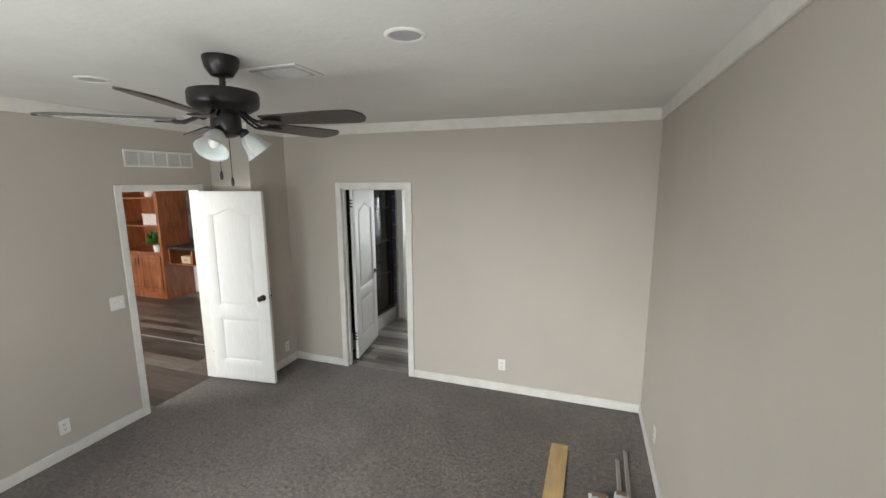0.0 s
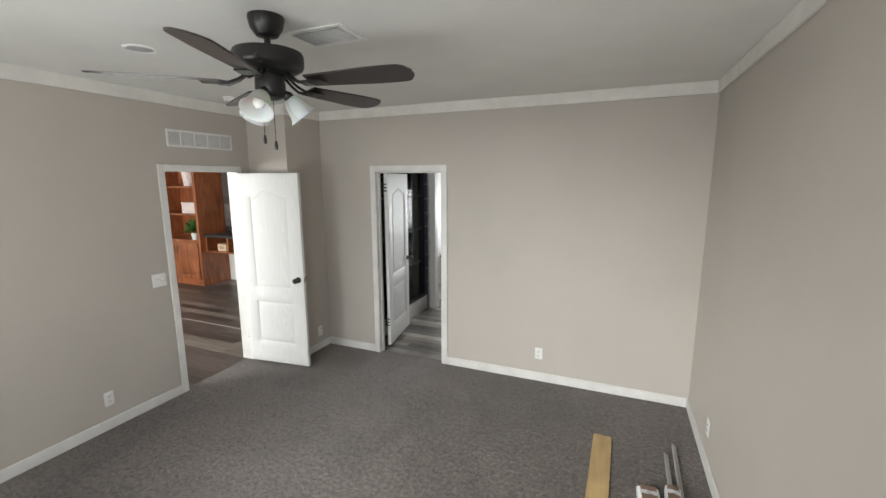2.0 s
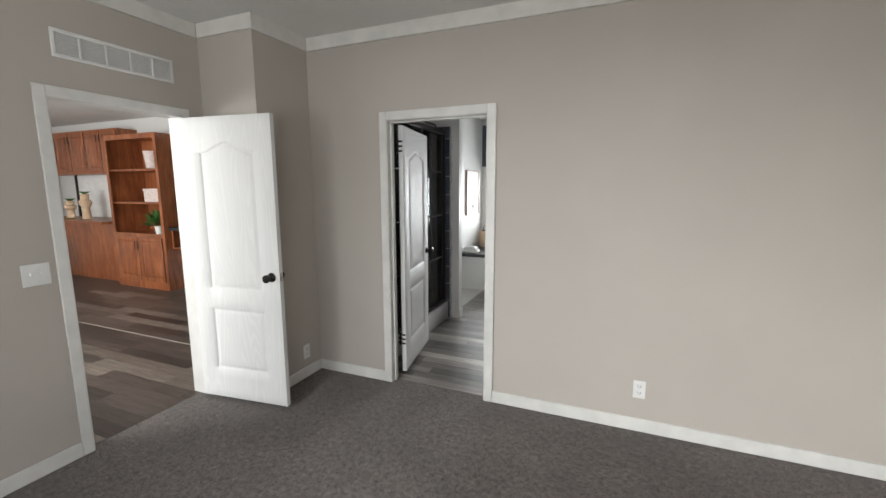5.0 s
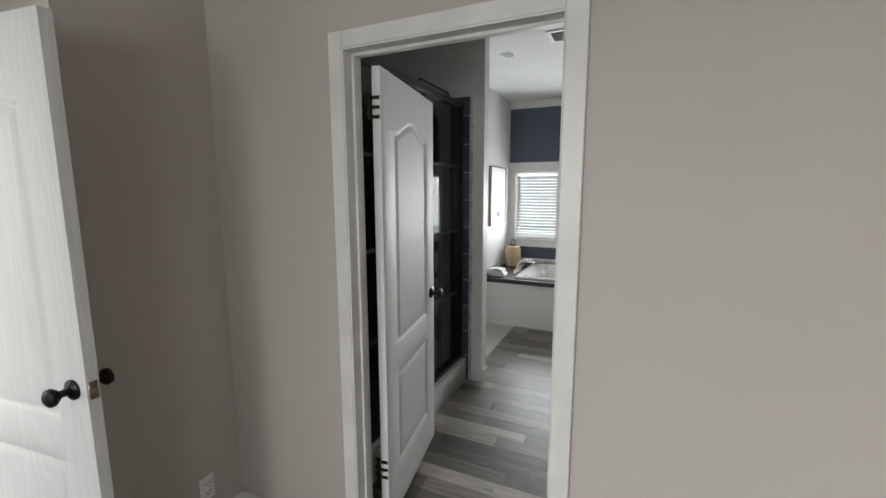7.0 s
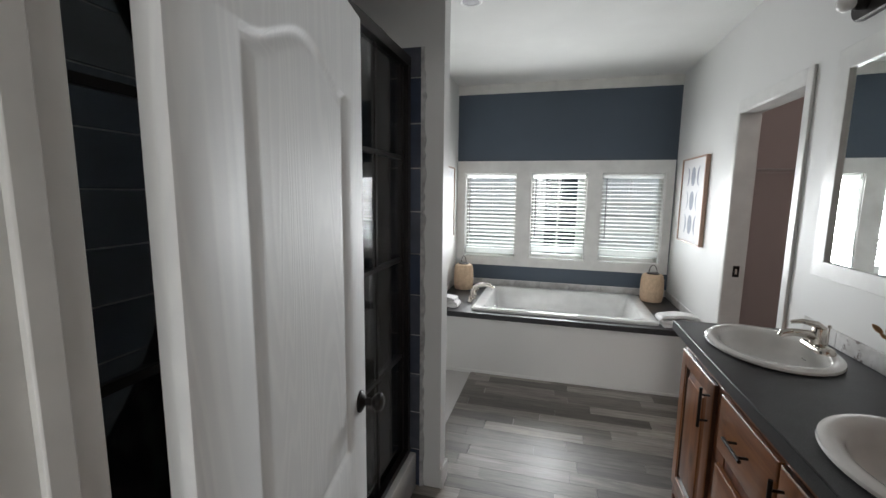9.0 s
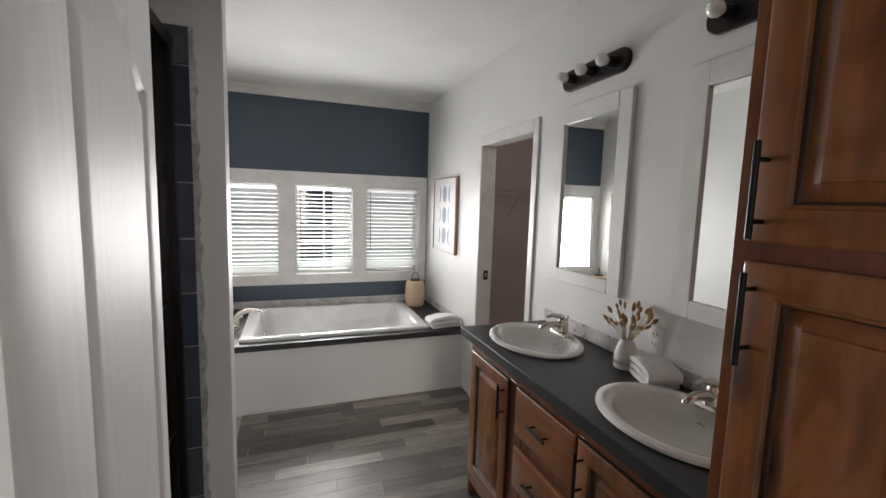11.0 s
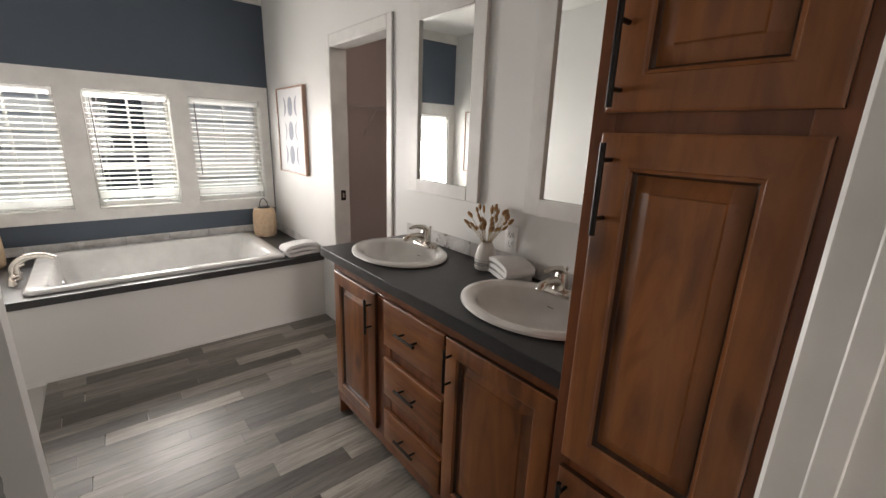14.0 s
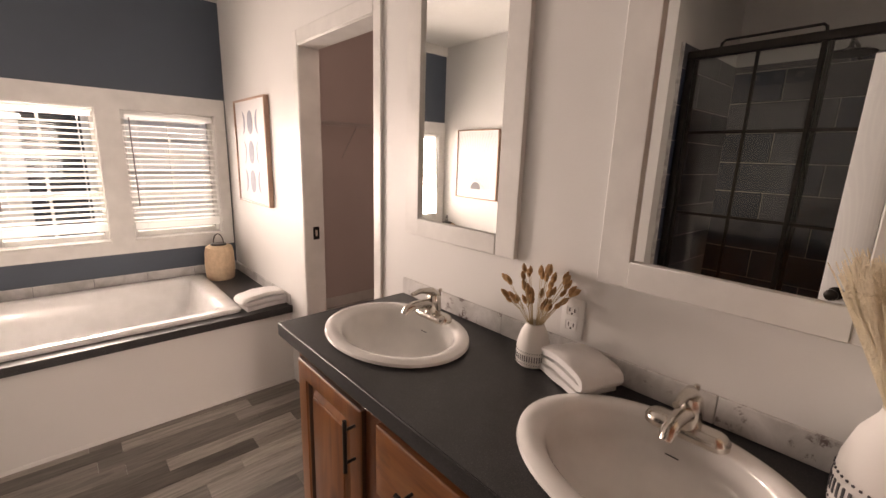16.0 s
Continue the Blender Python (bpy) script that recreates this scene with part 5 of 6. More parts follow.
def folded_cloth(name, m, length, width, folds, thick, label, seed):
    """A cloth folded in a zigzag: local x across the folds, y along, resting on z = 0."""
    t = thing(name, m.translation, label, "towel", "folded towels")
    path, r = [], thick * 0.62
    for f in range(folds):
        z = thick / 2 + f * r * 2
        xs = [-length / 2 + length * k / 10 for k in range(11)]
        xs = xs if f % 2 == 0 else xs[::-1]
        path += [(x, z) for x in xs]
        if f < folds - 1:
            s = 1 if f % 2 == 0 else -1
            path += [(s * (length / 2 + r * math.sin(radians(a))), z + r - r * math.cos(radians(a))) for a in (45, 90, 135)]
    bm = bmesh.new()
    ny, rings = 16, []
    for j in range(ny + 1):
        y = -width / 2 + width * j / ny
        up, dn = [], []
        for i, (x, z) in enumerate(path):
            a, b = Vector(path[max(0, i - 1)]), Vector(path[min(len(path) - 1, i + 1)])
            tang = (b - a).normalized()
            nrm = Vector((-tang.y, tang.x))
            w = 0.005 * noise.noise(Vector((x * 16 + seed, y * 16, z * 30)))
            sag = -0.004 * (abs(x) / length * 2) ** 2 * (z / thick)
            edge = 1.0 - 0.25 * max(0, abs(2 * j / ny - 1) - 0.85) / 0.15
            yy = y + 0.006 * noise.noise(Vector((x * 9 + seed, 3.1, z * 50)))
            up.append((x + nrm.x * thick * 0.5 * edge, yy, z + nrm.y * thick * 0.5 * edge + w + sag))
            dn.append((x - nrm.x * thick * 0.5 * edge, yy, max(0.0006, z - nrm.y * thick * 0.5 * edge + w + sag)))
        rings.append([bm.verts.new(p) for p in up + dn[::-1]])
    bridge(bm, rings)
    bm.faces.new(rings[0][::-1])
    part("cloth", bm, TOWEL, t, "", m)


folded_cloth("folded_towel", pose(-1.548, 1.105, CT + 0.001, 0, 0, 68), 0.155, 0.125, 3, 0.022, "white folded terry towel on the vanity counter", 1.0)
folded_cloth("folded_towel", pose(-1.622, 3.255, DK_Z + 0.001, 0, 0, 5), 0.235, 0.135, 3, 0.029, "white folded terry towel on the tub deck", 5.0)
folded_cloth("folded_towel", pose(-3.47, 3.30, DK_Z + 0.001, 0, 0, -4), 0.17, 0.12, 3, 0.026, "white folded terry towel on the tub deck", 9.0)


def patterned_vase(x, y, s, label):
    t = thing("vase", (x, y, CT), label, "vase", "vases on the counter")
    prof = [(0.0, 0.001), (0.044, 0.001), (0.049, 0.006), (0.050, 0.03), (0.048, 0.062), (0.040, 0.095), (0.028, 0.118), (0.0265, 0.124), (0.027, 0.127), (0.023, 0.127), (0.024, 0.115), (0.03, 0.09), (0.036, 0.06)]
    part("body", lathe([(r * s, z * s) for r, z in prof], 40, (x, y, CT)), CLAY, t)
    n = 44
    bars, dots = bmesh.new(), bmesh.new()
    for k in range(n):
        a = 2 * math.pi * k / n
        mm = Matrix.Translation((x, y, CT)) @ pose(0, 0, 0, 0, 0, math.degrees(a))
        b = boxes((0.0492 * s, 0.0506 * s, -0.0014 * s, 0.0014 * s, 0.022 * s, 0.039 * s))
        b.transform(mm)
        tmp = bpy.data.meshes.new("tmp")
        b.to_mesh(tmp)
        b.free()
        bars.from_mesh(tmp)
        for z in (0.013, 0.048):
            b = boxes((0.0480 * s, 0.0504 * s, -0.0011 * s, 0.0011 * s, (z - 0.001) * s, (z + 0.0012) * s))
            b.transform(mm)
            b.to_mesh(tmp)
            b.free()
            dots.from_mesh(tmp)
        bpy.data.meshes.remove(tmp)
    part("bar_pattern", bars, INK_DARK, t, "band of dark upright strokes", None, False)
    part("dot_pattern", dots, INK_DARK, t, "rows of dark dots", None, False)
    return t


rng = random.Random(4)
vx, vy = -1.56, 1.235
patterned_vase(vx, vy, 0.95, "white clay vase with a dark stroke band on the counter")
t = thing("dried_grass", (vx, vy, CT + 0.1), "bunch of tan dried bunny-tail grass in the vase", "dried flowers")
head = mesh_of("flower_head", lathe([(0, -0.017), (0.006, -0.013), (0.0095, -0.002), (0.008, 0.010), (0.004, 0.019), (0, 0.024)], 10), GRASS, True)
stems = bmesh.new()
for k in range(46):
    a, lean = rng.uniform(0, 6.283), rng.uniform(0.12, 0.75)
    L = rng.uniform(0.07, 0.165)
    base = Vector((vx + 0.012 * math.cos(a), vy + 0.012 * math.sin(a), CT + 0.105))
    tip = base + Vector((math.cos(a) * math.sin(lean) * L * 0.8, math.sin(a) * math.sin(lean) * L * 1.1, math.cos(lean) * L))
    tip.x = min(tip.x, BATH_X1 - 0.02)
    mid = (base + tip) / 2 + Vector((0, 0, 0.012))
    tube([base, mid, tip], 0.0009, 4, stems)
    way = (tip - mid).normalized()
    ob = piece("flower_head", head, t, Matrix.LocRotScale(tip, way.to_track_quat("Z", "Y"), [rng.uniform(0.6, 0.9)] * 3))
part("stems", stems, STEM, t)

vx, vy = -1.565, 0.535
patterned_vase(vx, vy, 1.55, "large white clay vase with a dark stroke band on the counter")
t = thing("pampas_grass", (vx, vy, CT + 0.16), "bunch of cream dried pampas grass in the large vase", "dried flowers")
for k in range(9):
    a = 2 * math.pi * k / 9 + rng.uniform(-0.2, 0.2)
    bm = bmesh.new()
    for j in range(380):
        f, L = 0.46 * rng.random() ** 0.7, rng.uniform(0.17, 0.25)
        aa = a + rng.uniform(-0.35, 0.35)
        r0 = rng.uniform(0.0, 0.036)
        p0 = Vector((vx + r0 * math.cos(aa), vy + r0 * math.sin(aa), CT + 0.19))
        p2 = p0 + Vector((math.cos(aa) * math.sin(f) * L * 0.8, math.sin(aa) * math.sin(f) * L, math.cos(f) * L))
        p2.x = min(p2.x, BATH_X1 - 0.015)
        p1 = (p0 + p2) / 2 + Vector((0.004 * rng.uniform(-1, 1), 0.004 * rng.uniform(-1, 1), 0.01))
        tube([p0, p1, p2], [0.0013, 0.0019, 0.0009], 3, bm)
    part("plume", bm, PLUME, t)


# ---- shower ----
SILL = 0.19
t = thing("shower_pan", (-3.66, 0.9, 0), "white acrylic shower pan with a raised curb", "shower pan")
part("curb", boxes((-3.32, -3.215, BATH_Y0, WING0 - 0.012, -0.012, SILL), bevel=0.008, segments=2), ACRYLIC, t)
part("pan", boxes((SHOWER_X, -3.32, BATH_Y0, WING0, -0.012, 0.09)), ACRYLIC, t)
T_TOP = 2.185
back = structure("wall_tile_backing", boxes((SHOWER_X, SHOWER_X + 0.006, BATH_Y0, WING0, 0.09, T_TOP)), GROUT, "grey grout bed behind the shower tiles", "tile wall")
wing = structure("wall_tile_backing_wing", boxes((SHOWER_X + 0.006, -3.184, WING0 - 0.006, WING0, 0.0, T_TOP)), GROUT, "grey grout bed behind the shower tiles", "tile wall")
side = structure("wall_tile_backing_side", boxes((SHOWER_X + 0.006, -3.2, BATH_Y0, BATH_Y0 + 0.006, 0.0, T_TOP)), GROUT, "grey grout bed behind the shower tiles", "tile wall")
TW, TH = 0.60, 0.205


def tile_mesh(w, h):
    return mesh_of("tile", boxes((0.003, w - 0.003, 0.0, 0.009, 0.003, h - 0.003), bevel=0.0025), SLATE, False)


tile_meshes = {}


def tile_wall(owner, m, length, z0, z1):
    """Running-bond tiles; local x along the wall, y out of it."""
    z, row = z0, 0
    while z < z1 - 0.02:
        h = min(TH, z1 - z)
        x = -TW / 2 if row % 2 else 0.0
        while x < length - 0.01:
            a, b = max(0, x), min(length, x + TW)
            if b - a > 0.02:
                key = (round(b - a, 3), round(h, 3))
                if key not in tile_meshes:
                    tile_meshes[key] = tile_mesh(*key)
                piece("tile", tile_meshes[key], owner, m @ Matrix.Translation((a, 0, z)))
            x += TW
        z += TH
        row += 1


tile_wall(back, pose(SHOWER_X + 0.006, WING0 - 0.006, 0, 0, 0, -90), WING0 - BATH_Y0 - 0.012, 0.09, T_TOP)
tile_wall(wing, pose(-3.19, WING0 - 0.006, 0, 0, 0, 180), -3.19 - SHOWER_X - 0.02, 0.0, T_TOP)
tile_wall(side, pose(SHOWER_X + 0.02, BATH_Y0 + 0.006, 0), -3.2 - SHOWER_X - 0.02, 0.0, T_TOP)
# ragged caulk where the tile meets the painted wall
b = bmesh.new()
rim = []
for k in range(91):
    z = T_TOP * k / 90
    w = 0.010 + 0.010 * noise.noise(Vector((3.3, z * 14, 0))) + 0.008 * noise.noise(Vector((9.1, z * 45, 0)))
    rim.append((b.verts.new((-3.196, WING0 - 0.0165, z)), b.verts.new((-3.188 + max(0.002, w), WING0 - 0.001, z))))
for (a0, a1), (b0, b1) in zip(rim, rim[1:]):
    b.faces.new((a0, a1, b1, b0))
CAULK = painted("smeared caulk", (0.40, 0.40, 0.40), 0.7, 0.25, 40, 0.4, 0.004, 24)
structure("trim_caulk", b, CAULK, "smeared grey caulk at the edge of the shower tile", "caulk")

SX = -3.265
t = thing("shower_door", (SX, 0.91, SILL), "black framed glass shower door with a black grid", "shower door")
y0, y1, z1 = BATH_Y0 + 0.018, WING0 - 0.018, 2.14
part("header", boxes((SX - 0.022, SX + 0.022, y0, y1, z1 - 0.045, z1), bevel=0.003), BLACK, t)
part("bottom_rail", boxes((SX - 0.022, SX + 0.022, y0, y1, SILL, SILL + 0.03), bevel=0.003), BLACK, t)
for y in (y0, y1 - 0.035):
    part("jamb", boxes((SX - 0.02, SX + 0.02, y, y + 0.035, SILL + 0.03, z1 - 0.045), bevel=0.002), BLACK, t)
for n, (a, b) in enumerate(((y0 + 0.035, 1.085), (1.04, y1 - 0.035))):
    px = SX + (0.010 if n == 0 else -0.010)
    p = part("door_panel", boxes((px - 0.003, px + 0.003, a + 0.012, b - 0.012, SILL + 0.035, z1 - 0.05)), GLASS, t, "clear shower glass", None, False)
    p.visible_shadow = False
    part("stile", boxes((px - 0.009, px + 0.009, a, a + 0.022, SILL + 0.03, z1 - 0.045), (px - 0.009, px + 0.009, b - 0.022, b, SILL + 0.03, z1 - 0.045), bevel=0.002), BLACK, t)
    part("grid_bars", boxes(*[(px - 0.006, px + 0.006, a + 0.022, b - 0.022, z - 0.009, z + 0.009) for z in (0.73, 1.21, 1.685)], ((px - 0.006, px + 0.006, (a + b) / 2 - 0.008, (a + b) / 2 + 0.008, SILL + 0.03, z1 - 0.045)), bevel=0.001), BLACK, t)
part("top_track", tube([(SX - 0.03, 1.535, z1 - 0.01), (SX - 0.035, 1.53, z1 + 0.03), (SX - 0.035, 1.515, z1 + 0.044), (SX - 0.035, 1.10, z1 + 0.044), (SX - 0.035, 1.085, z1 + 0.03), (SX - 0.03, 1.08, z1 - 0.01)], 0.007, 10), BLACK, t, "thin rail above the header")
t = thing("rain_shower", (-3.75, 1.05, 2.12), "round dark rain shower head on an arm", "shower head")
part("disc", lathe([(0, 0), (0.11, 0), (0.115, 0.006), (0.10, 0.014), (0.03, 0.022), (0.015, 0.04), (0, 0.04)], 32, (-3.75, 1.05, 2.115)), BLACK, t)
part("arm", tube([(SHOWER_X + 0.012, 1.05, 2.15), (-3.95, 1.05, 2.20), (-3.79, 1.05, 2.20), (-3.75, 1.05, 2.15)], 0.011, 10), BLACK, t)


# ---- living room seen through the bedroom doorway ----
def framed_front(owner, name, x0, x1, y, z0, z1, handle=0):
    """A raised-panel cabinet front that faces -y."""
    w, h = x1 - x0, z1 - z0
    ob = part(name, relief(w, h, 0.018, [(0.055, w - 0.055, 0.055, h - 0.055, 0)], FRONT, (0.0095, 0.0185), 0.006), ALDER_RED, owner, "", pose(x0, y, z0))
    ob.data.materials.append(GLAZE)
    if handle:
        hx = x1 - 0.03 if handle > 0 else x0 + 0.03
        part("handle", tube([(hx, y - 0.03, z1 - 0.18), (hx, y - 0.03, z1 - 0.06)], 0.006, 8), BLACK, ob, "black bar handle")


ALDER_RED = wood("reddish alder", (0.14, 0.038, 0.015), (0.29, 0.092, 0.034), (0.42, 0.16, 0.066), knots=False)
BX0, BX1, BY0, BY1, BZ = -8.72, -7.52, 1.32, 1.868, 2.30
t = thing("bookcase", (-8.1, 1.6, 0), "reddish alder built-in bookcase with cupboard doors below", "bookcase")
part("side_panel", boxes((BX1 - 0.03, BX1, BY0, BY1, -0.012, BZ), bevel=0.002), ALDER_RED, t)
part("side_panel", boxes((BX0, BX0 + 0.03, BY0, BY1, -0.012, BZ), bevel=0.002), ALDER_RED, t)
part("back_panel", boxes((BX0 + 0.03, BX1 - 0.03, BY1 - 0.02, BY1, -0.012, BZ)), ALDER_RED, t)
for z in (0.10, 0.80, 1.28, 1.77, BZ - 0.03):
    part("shelf", boxes((BX0 + 0.03, BX1 - 0.03, BY0 + 0.01, BY1 - 0.02, z, z + 0.03), bevel=0.002), ALDER_RED, t)
part("face_frame", boxes((BX0, BX0 + 0.06, BY0 - 0.018, BY0, -0.012, BZ), (BX1 - 0.06, BX1, BY0 - 0.018, BY0, -0.012, BZ), (BX0 + 0.06, BX1 - 0.06, BY0 - 0.018, BY0, BZ - 0.07, BZ), (BX0 + 0.06, BX1 - 0.06, BY0 - 0.018, BY0, 0.78, 0.84), (BX0 + 0.06, BX1 - 0.06, BY0 - 0.018, BY0, -0.012, 0.12)), ALDER_RED, t)
wd = (BX1 - BX0 - 0.12) / 2
for k in range(2):
    framed_front(t, "door", BX0 + 0.06 + wd * k + 0.004, BX0 + 0.06 + wd * (k + 1) - 0.004, BY0 - 0.036, 0.115, 0.785, 1 if k % 2 == 0 else -1)
PINK_BOX = painted("pale patterned card", (0.66, 0.56, 0.53), 0.6, 0.12, 60, 0.1, 0.001, 25)
LEAF = plain("artificial leaf", (0.06, 0.17, 0.035), 0.5)
t = thing("storage_box", (-7.86, 1.5, 1.31), "pale pink patterned box on the bookcase shelf", "box")
part("base", boxes((-8.05, -7.70, 1.40, 1.56, 1.311, 1.47), bevel=0.003), PINK_BOX, t)
part("lid", boxes((-8.055, -7.695, 1.395, 1.565, 1.47, 1.51), bevel=0.003), PINK_BOX, t)
for x, s in ((-7.93, 1.75), (-7.75, 1.2)):
    t = thing("cup", (x, 1.5, 1.80), "white patterned cup on the upper shelf", "cup", "cups on the shelf")
    part("body", lathe([(0, 0.001), (0.045 * s, 0.001), (0.062 * s, 0.15 * s), (0.057 * s, 0.15 * s), (0.04 * s, 0.02), (0, 0.02)], 20, (x, 1.5, 1.80)), PINK_BOX, t)
t = thing("potted_plant", (-7.80, 1.42, 0.83), "leafy green plant in a white pot on the bookcase", "plant")
part("pot", lathe([(0, 0.001), (0.05, 0.001), (0.062, 0.12), (0.056, 0.12), (0.05, 0.10), (0, 0.10)], 20, (-7.80, 1.42, 0.83)), PLASTIC, t, "white pot")
lf = bmesh.new()
for k in range(320):
    a, e, L = rng.uniform(0, 6.283), rng.uniform(0.1, 1.5), rng.uniform(0.08, 0.24)
    base = Vector((-7.83, 1.42, 0.95))
    tip = base + Vector((math.cos(a) * math.sin(e) * L * 1.1, math.sin(a) * math.sin(e) * L, math.cos(e) * L * 1.2))
    sd = Vector((-math.sin(a), math.cos(a), 0.3)) * 0.014
    mid = base.lerp(tip, 0.75)
    vs = [lf.verts.new(p) for p in (base.lerp(tip, 0.45), mid - sd, tip, mid + sd)]
    lf.faces.new(vs)
part("leaves", lf, LEAF, t, "green artificial leaves")

# desk nook
t = thing("built_in_desk", (-7.0, 1.6, 0.6), "built-in desk with a charcoal top and open cubbies", "desk")
part("top", boxes((-7.515, -6.2, 1.36, 1.868, 0.90, 0.945), (-7.515, -6.2, 1.850, 1.868, 0.945, 1.05), bevel=0.003), COUNTER, t, "charcoal laminate top")
part("cubby", boxes((-7.515, -6.2, 1.40, 1.86, 0.62, 0.645), (-7.515, -6.2, 1.84, 1.86, 0.645, 0.90), (-7.515, -7.48, 1.40, 1.84, 0.645, 0.90), (-6.98, -6.95, 1.40, 1.84, 0.645, 0.90), (-6.4, -6.37, 1.40, 1.84, 0.645, 0.90), bevel=0.002), ALDER_RED, t, "reddish alder cubby")
t = thing("storage_basket", (-7.15, 1.55, 0.646), "small woven tan basket in the desk cubby", "basket")
part("body", boxes((-7.26, -7.04, 1.43, 1.62, 0.648, 0.78), bevel=0.012, segments=2), BASKET, t)
part("label_tag", boxes((-7.20, -7.10, 1.427, 1.430, 0.69, 0.74)), CARD, t)
BOARD = plank_material("weathered board", [(0.0, (0.045, 0.036, 0.032)), (0.5, (0.085, 0.070, 0.062)), (1.0, (0.16, 0.135, 0.12))], 0.7)
nook = structure("wall_board_panel", boxes((-7.515, -6.2, 1.858, 1.869, 1.05, 2.30)), BOARD, "weathered brown board accent wall above the desk", "panelling")
for k in range(9):
    z = 1.055 + 0.138 * k
    cut = -7.0 + 0.5 * math.sin(k * 2.3)
    for a, b in ((-7.51, cut - 0.002), (cut + 0.002, -6.2)):
        piece("board", mesh_of("board", boxes((a, b, 1.838, 1.858, z, z + 0.134), bevel=0.003), BOARD, False), nook, Matrix.Identity(4))
t = thing("antler_decor", (-7.1, 1.83, 1.6), "pale wooden hanging decoration on the board wall", "wall decor")
part("bar", boxes((-7.28, -6.98, 1.82, 1.838, 1.60, 1.66), bevel=0.004), CARD, t)
for x, l in ((-7.22, 0.16), (-7.12, 0.2), (-7.04, 0.16)):
    part("hook", tube([(x, 1.815, 1.55), (x + 0.01, 1.80, 1.62), (x - 0.015, 1.80, 1.62 + l)], [0.006, 0.010, 0.006], 8), CLAY, t, "pale prong")

# kitchen run farther along the same wall
KX0, KX1 = -11.4, -8.80
t = thing("wall_cabinet", (-10.0, 1.7, 1.75), "reddish alder kitchen wall cabinets", "cabinet")
part("body", boxes((KX0, KX1, 1.56, 1.868, 1.75, 2.46)), ALDER_RED, t)
n = 6
for k in range(n):
    a = KX0 + (KX1 - KX0) * k / n
    framed_front(t, "door", a + 0.01, a + (KX1 - KX0) / n - 0.01, 1.54, 1.78, 2.43, 1 if k % 2 == 0 else -1)
t = thing("pantry_cabinet", (-11.2, 1.5, 0), "tall reddish alder pantry cabinet", "cabinet")
part("body", boxes((-11.48, -11.0, 1.30, 1.56, -0.012, 2.46)), ALDER_RED, t)
framed_front(t, "door", -11.46, -11.02, 1.28, 1.0, 2.2)
t = thing("kitchen_counter", (-10.0, 1.5, 0), "dark kitchen counter over alder base cabinets", "counter")
part("body", boxes((-10.98, KX1, 1.45, 1.868, -0.012, 0.96)), ALDER_RED, t)
part("worktop", boxes((-10.98, KX1, 1.20, 1.868, 0.96, 1.0), bevel=0.004), ALDER_RED, t)
# white board built in place of the bright opening behind the counter
t = thing("pass_through", (-9.9, 1.86, 1.05), "white panel standing in for the bright kitchen pass-through", "panel")
part("panel", boxes((-10.6, -8.85, 1.855, 1.868, 1.02, 1.74)), PLASTIC, t)
part("frame", boxes((-10.66, -10.6, 1.84, 1.868, 1.0, 1.75)), FAN_BLACK, t, "dark frame")
for x, h in ((-10.2, 0.30), (-9.75, 0.42)):
    t = thing("tall_vase", (x, 1.5, 1.0), "tan ringed vase with a succulent on the counter", "vase", "kitchen vases")
    part("body", lathe([(0, 0.001), (0.07, 0.001), (0.05, h * 0.45), (0.09, h * 0.6), (0.09, h * 0.72), (0.055, h * 0.8), (0.065, h), (0, h)], 20, (x, 1.5, 1.0)), BASKET, t)
    sc = bmesh.new()
    for k in range(16):
        a = 6.283 * k / 16
        tube([(x, 1.5, 1.0 + h), (x + 0.04 * math.cos(a), 1.5 + 0.04 * math.sin(a), 1.03 + h), (x + 0.08 * math.cos(a), 1.5 + 0.08 * math.sin(a), 1.04 + h)], [0.01, 0.012, 0.002], 6, sc)
    part("succulent", sc, LEAF, t, "dark green succulent")
t = thing("serving_board", (-10.25, 1.3, 1.0), "wooden board with a white jug and pink cloth", "tray")
part("board", lathe([(0, 0.001), (0.2, 0.001), (0.2, 0.015), (0, 0.015)], 28, (-10.25, 1.33, 1.0)), TAN, t)
part("jug", lathe([(0, 0.016), (0.05, 0.016), (0.055, 0.10), (0.04, 0.13), (0, 0.13)], 20, (-10.25, 1.33, 1.0)), PLASTIC, t, "white jug")
t = thing("bar_stool", (-10.15, 1.05, 0), "dark wooden stool with a woven tan seat", "stool")
part("seat", boxes((-10.38, -9.92, 0.87, 1.19, 0.62, 0.66), bevel=0.012, segments=2), BASKET, t, "woven tan seat")
for x in (-10.34, -9.96):
    for y in (0.91, 1.15):
        part("leg", boxes((x - 0.02, x + 0.02, y - 0.02, y + 0.02, -0.012, 0.62), bevel=0.004), FAN_BLACK, t)
for z in (0.2, 0.4):
    part("stretcher", boxes((-10.34, -9.96, 0.90, 0.92, z, z + 0.025), (-10.34, -9.96, 1.14, 1.16, z, z + 0.025), bevel=0.003), FAN_BLACK, t)

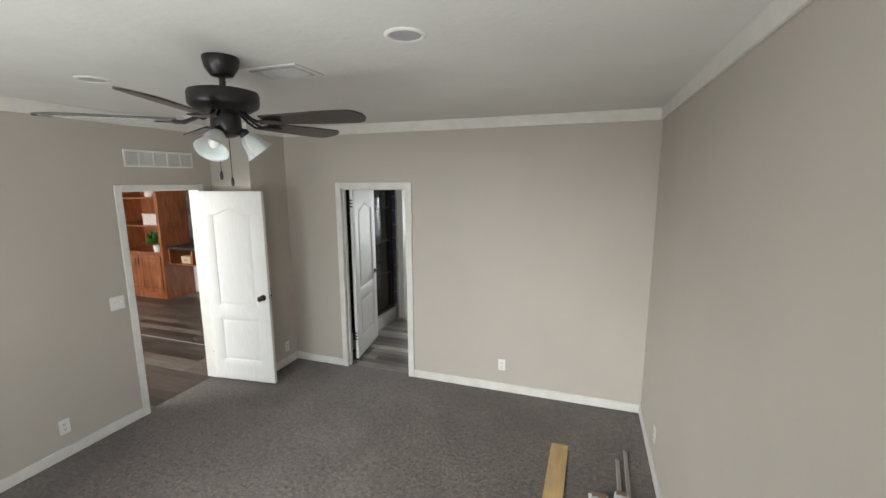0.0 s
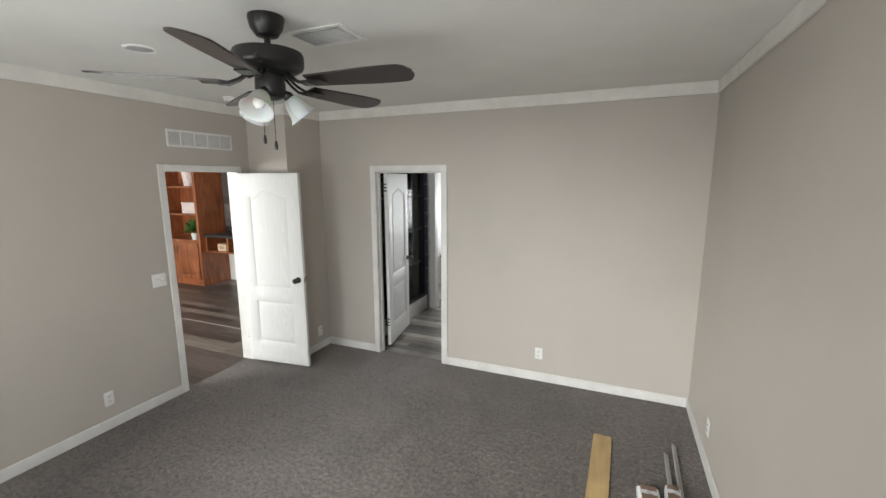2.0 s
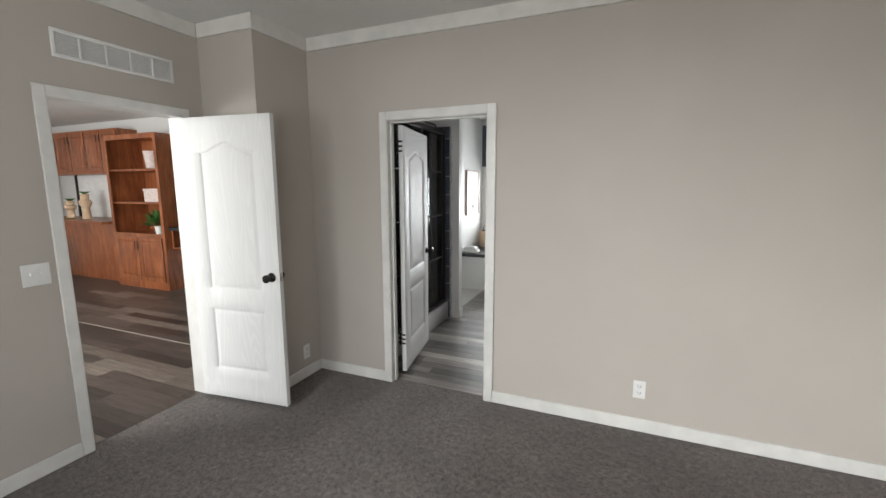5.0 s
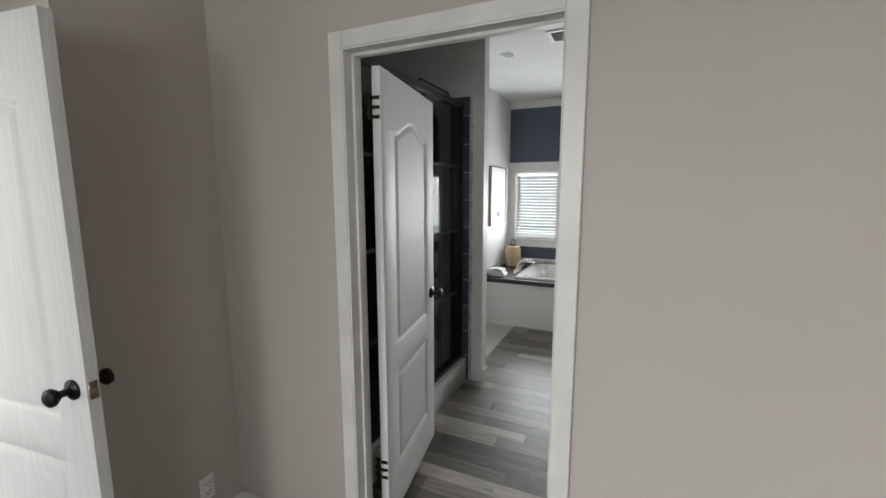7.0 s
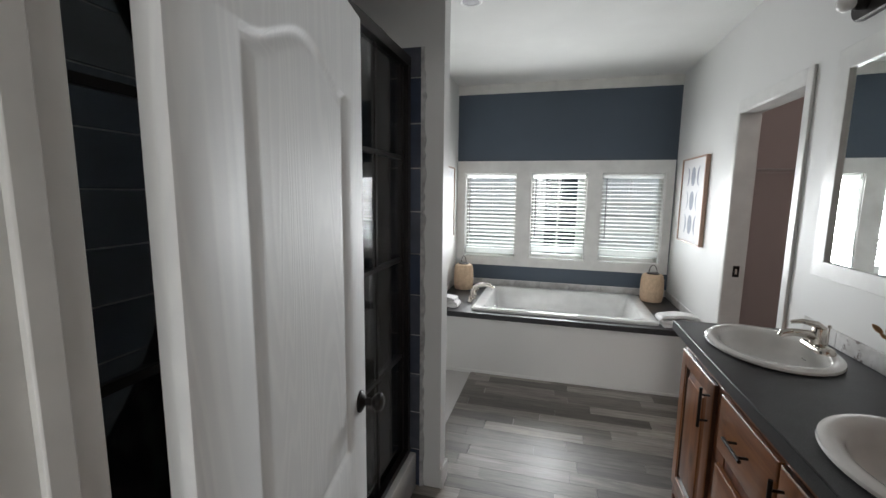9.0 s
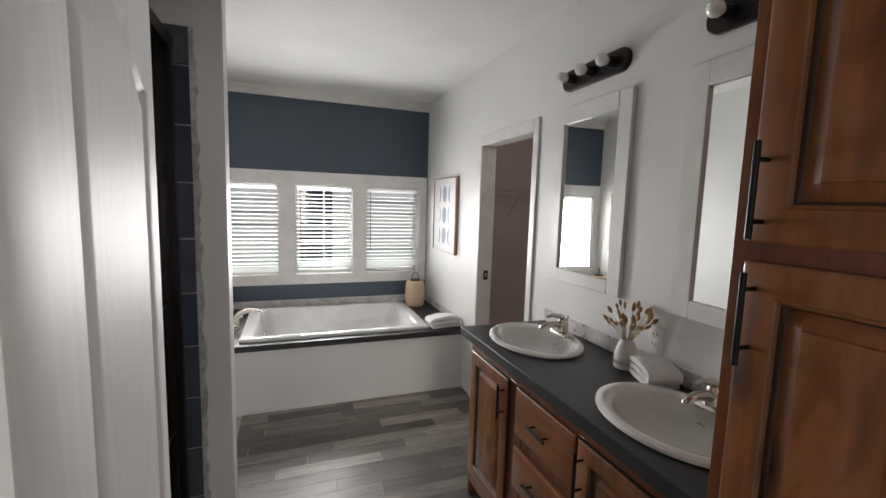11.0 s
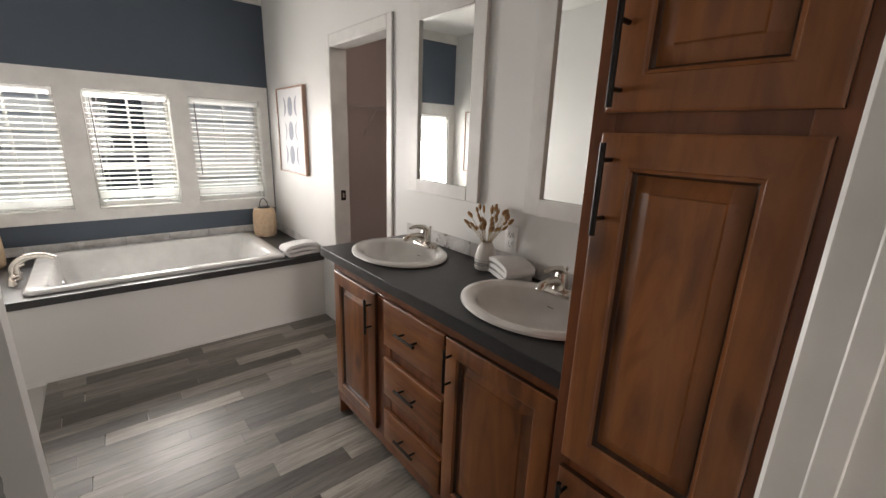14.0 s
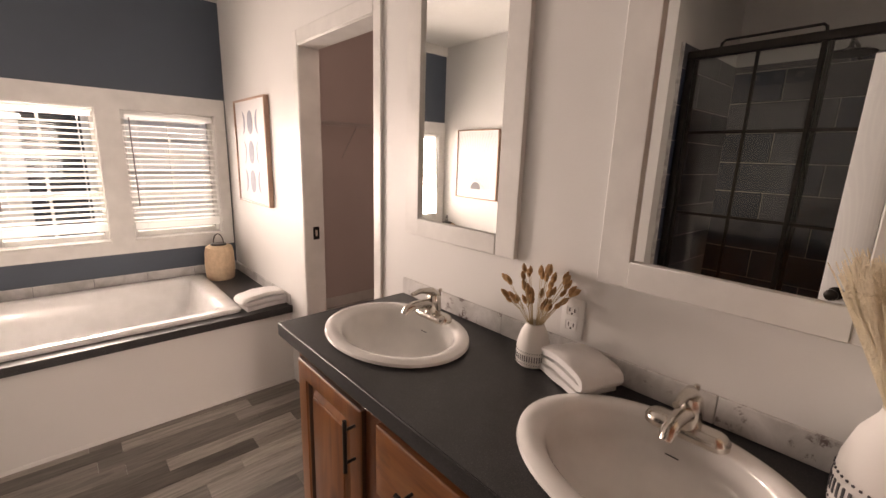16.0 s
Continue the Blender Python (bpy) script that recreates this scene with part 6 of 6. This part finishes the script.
# ---- outside ----
SOIL = painted("dry gravel yard", (0.30, 0.28, 0.25), 0.9, 0.15, 20, 0.5, 0.02, 3)
structure("ground", boxes((-600, 600, -600, 600, -0.75, -0.6)), SOIL, "pale gravel yard round the house", "ground")
SIDING = painted("white vinyl siding", (0.80, 0.79, 0.77), 0.5, 0.03, 60)
ROOFING = painted("grey roof shingles", (0.12, 0.12, 0.12), 0.9, 0.15, 60, 0.5, 0.01)
t = thing("neighbour_house", (-3, 9, -0.6), "white sided house next door with dark windows", "house")
lap = bmesh.new()
for k in range(18):
    z = -0.6 + 0.2 * k
    vs = [lap.verts.new(p) for p in ((-14, 6.9, z), (9, 6.9, z), (9, 6.925, z + 0.2), (-14, 6.925, z + 0.2))]
    lap.faces.new(vs)
    vs = [lap.verts.new(p) for p in ((-14, 6.9, z), (-14, 6.925, z), (9, 6.925, z), (9, 6.9, z))]
    lap.faces.new(vs)
box(lap, -14, 9, 6.926, 12, -0.6, 3.0)
part("wall", lap, SIDING, t, "white lap siding", None, False)
rf = bmesh.new()
pts = ((-14.4, 6.4, 2.95), (9.4, 6.4, 2.95), (9.4, 9.5, 4.2), (-14.4, 9.5, 4.2), (9.4, 12.5, 2.95), (-14.4, 12.5, 2.95))
vs = [rf.verts.new(p) for p in pts]
rf.faces.new((vs[0], vs[1], vs[2], vs[3]))
rf.faces.new((vs[3], vs[2], vs[4], vs[5]))
part("roof", rf, ROOFING, t, "grey shingle roof", None, False)
DARK_GLASS = plain("dark window glass", (0.035, 0.045, 0.055), 0.08)
for x0, x1 in ((-2.74, -2.24), (-7.2, -6.4), (2.2, 3.0)):
    w = part("window", boxes((x0, x1, 6.88, 6.9, 0.1, 2.25)), DARK_GLASS, t, "tall dark window")
    part("window_frame", boxes((x0 - 0.05, x0, 6.86, 6.9, 0.05, 2.3), (x1, x1 + 0.05, 6.86, 6.9, 0.05, 2.3), (x0, x1, 6.86, 6.9, 2.25, 2.3), (x0, x1, 6.86, 6.9, 0.05, 0.1), (x0, x1, 6.865, 6.88, 1.15, 1.19)), TRIM, w, "white window frame")
SHRUB = plain("shrub leaf", (0.06, 0.09, 0.05), 0.6)
for x in (-4.4, -1.2, 0.4):
    t = thing("shrub", (x, 6.2, -0.6), "low grey-green shrub against the next house", "shrub", "shrubs next door")
    sh = bmesh.new()
    for k in range(420):
        a, u, r = rng.uniform(0, 6.283), rng.uniform(0, 1), rng.uniform(0.25, 0.75)
        p = Vector((x + r * math.cos(a) * math.sqrt(1 - u * u * 0.8), 6.2 + 0.6 * r * math.sin(a), -0.58 + u * 1.25 * (1 - 0.4 * r)))
        d = Vector((rng.uniform(-1, 1), rng.uniform(-1, 1), rng.uniform(-0.3, 1))).normalized() * 0.07
        e = d.cross(Vector((rng.uniform(-1, 1), rng.uniform(-1, 1), 0.4))).normalized() * 0.03
        sh.faces.new([sh.verts.new(q) for q in (p - d, p + e, p + d, p - e)])
    part("leaves", sh, SHRUB, t)
    part("stems", tube([(x, 6.2, -0.6), (x + 0.05, 6.2, -0.2), (x - 0.05, 6.22, 0.2)], [0.03, 0.02, 0.006], 6), STEM, t)


# unseen dome added to go with the closet fill lamp
t = thing("added_closet_dome", (BATH_X1 + 1.0, 2.2, TOP), "small white dome added out of view on the closet ceiling", "ceiling light")
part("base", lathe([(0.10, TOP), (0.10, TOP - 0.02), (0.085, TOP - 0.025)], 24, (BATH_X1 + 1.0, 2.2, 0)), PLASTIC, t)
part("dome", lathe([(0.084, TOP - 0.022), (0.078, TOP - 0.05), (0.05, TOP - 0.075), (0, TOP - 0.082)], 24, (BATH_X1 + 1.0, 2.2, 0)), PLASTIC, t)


# ---- floor planks ----
def plank_floor(owner, x0, x1, y0, y1, z, length, width, material, keep, seed):
    """Planks along x; those for which keep(x, y) holds are parts, the rest one joined sheet."""
    r = random.Random(seed)
    meshes, rest, far = {}, bmesh.new(), 0
    y = y0
    while y < y1 - 0.005:
        w = min(width, y1 - y)
        x = x0 - r.uniform(0, length)
        while x < x1:
            a, b = max(x0, x), min(x1, x + length)
            if b - a > 0.02:
                if keep((a + b) / 2, y):
                    key = (round(b - a, 2), round(w, 3))
                    if key not in meshes:
                        meshes[key] = mesh_of("plank", boxes((0.0006, key[0] - 0.0006, 0.0006, key[1] - 0.0006, 0, 0.010)), material, False)
                    piece("plank", meshes[key], owner, Matrix.Translation((a, y, z)))
                else:
                    box(rest, a + 0.0006, b - 0.0006, y + 0.0006, y + w - 0.0006, z, z + 0.010)
                    far += 1
            x += length
        y += width
    if far:
        tagged(part("far_planks", rest, material, owner, "", None, False), kind="stuff")
    else:
        rest.free()


plank_floor(bath_floor, -3.215, BATH_X1 + 0.02, 0.065, 3.155, -0.012, 0.62, 0.098, BATH_PLANK, lambda x, y: True, 3)
plank_floor(hall_floor, -10.9, ROOM_X - 0.05, -2.2, HALL_Y, -0.012, 0.95, 0.125, HALL_PLANK, lambda x, y: x > -8.4, 5)
structure("trim_hall_seam", boxes((-8.0, ROOM_X - 0.12, -0.066, -0.054, -0.002, 0.001)), plain("pale seam strip", (0.40, 0.36, 0.32), 0.5), "pale seam strip in the living room floor", "floor strip")
structure("trim_threshold", boxes((BD0 + 0.006, BD1 - 0.006, 0.05, 0.075, -0.002, 0.004), bevel=0.001), plain("threshold metal", (0.3, 0.28, 0.26), 0.4, 0.8), "thin metal strip between carpet and planks", "threshold")
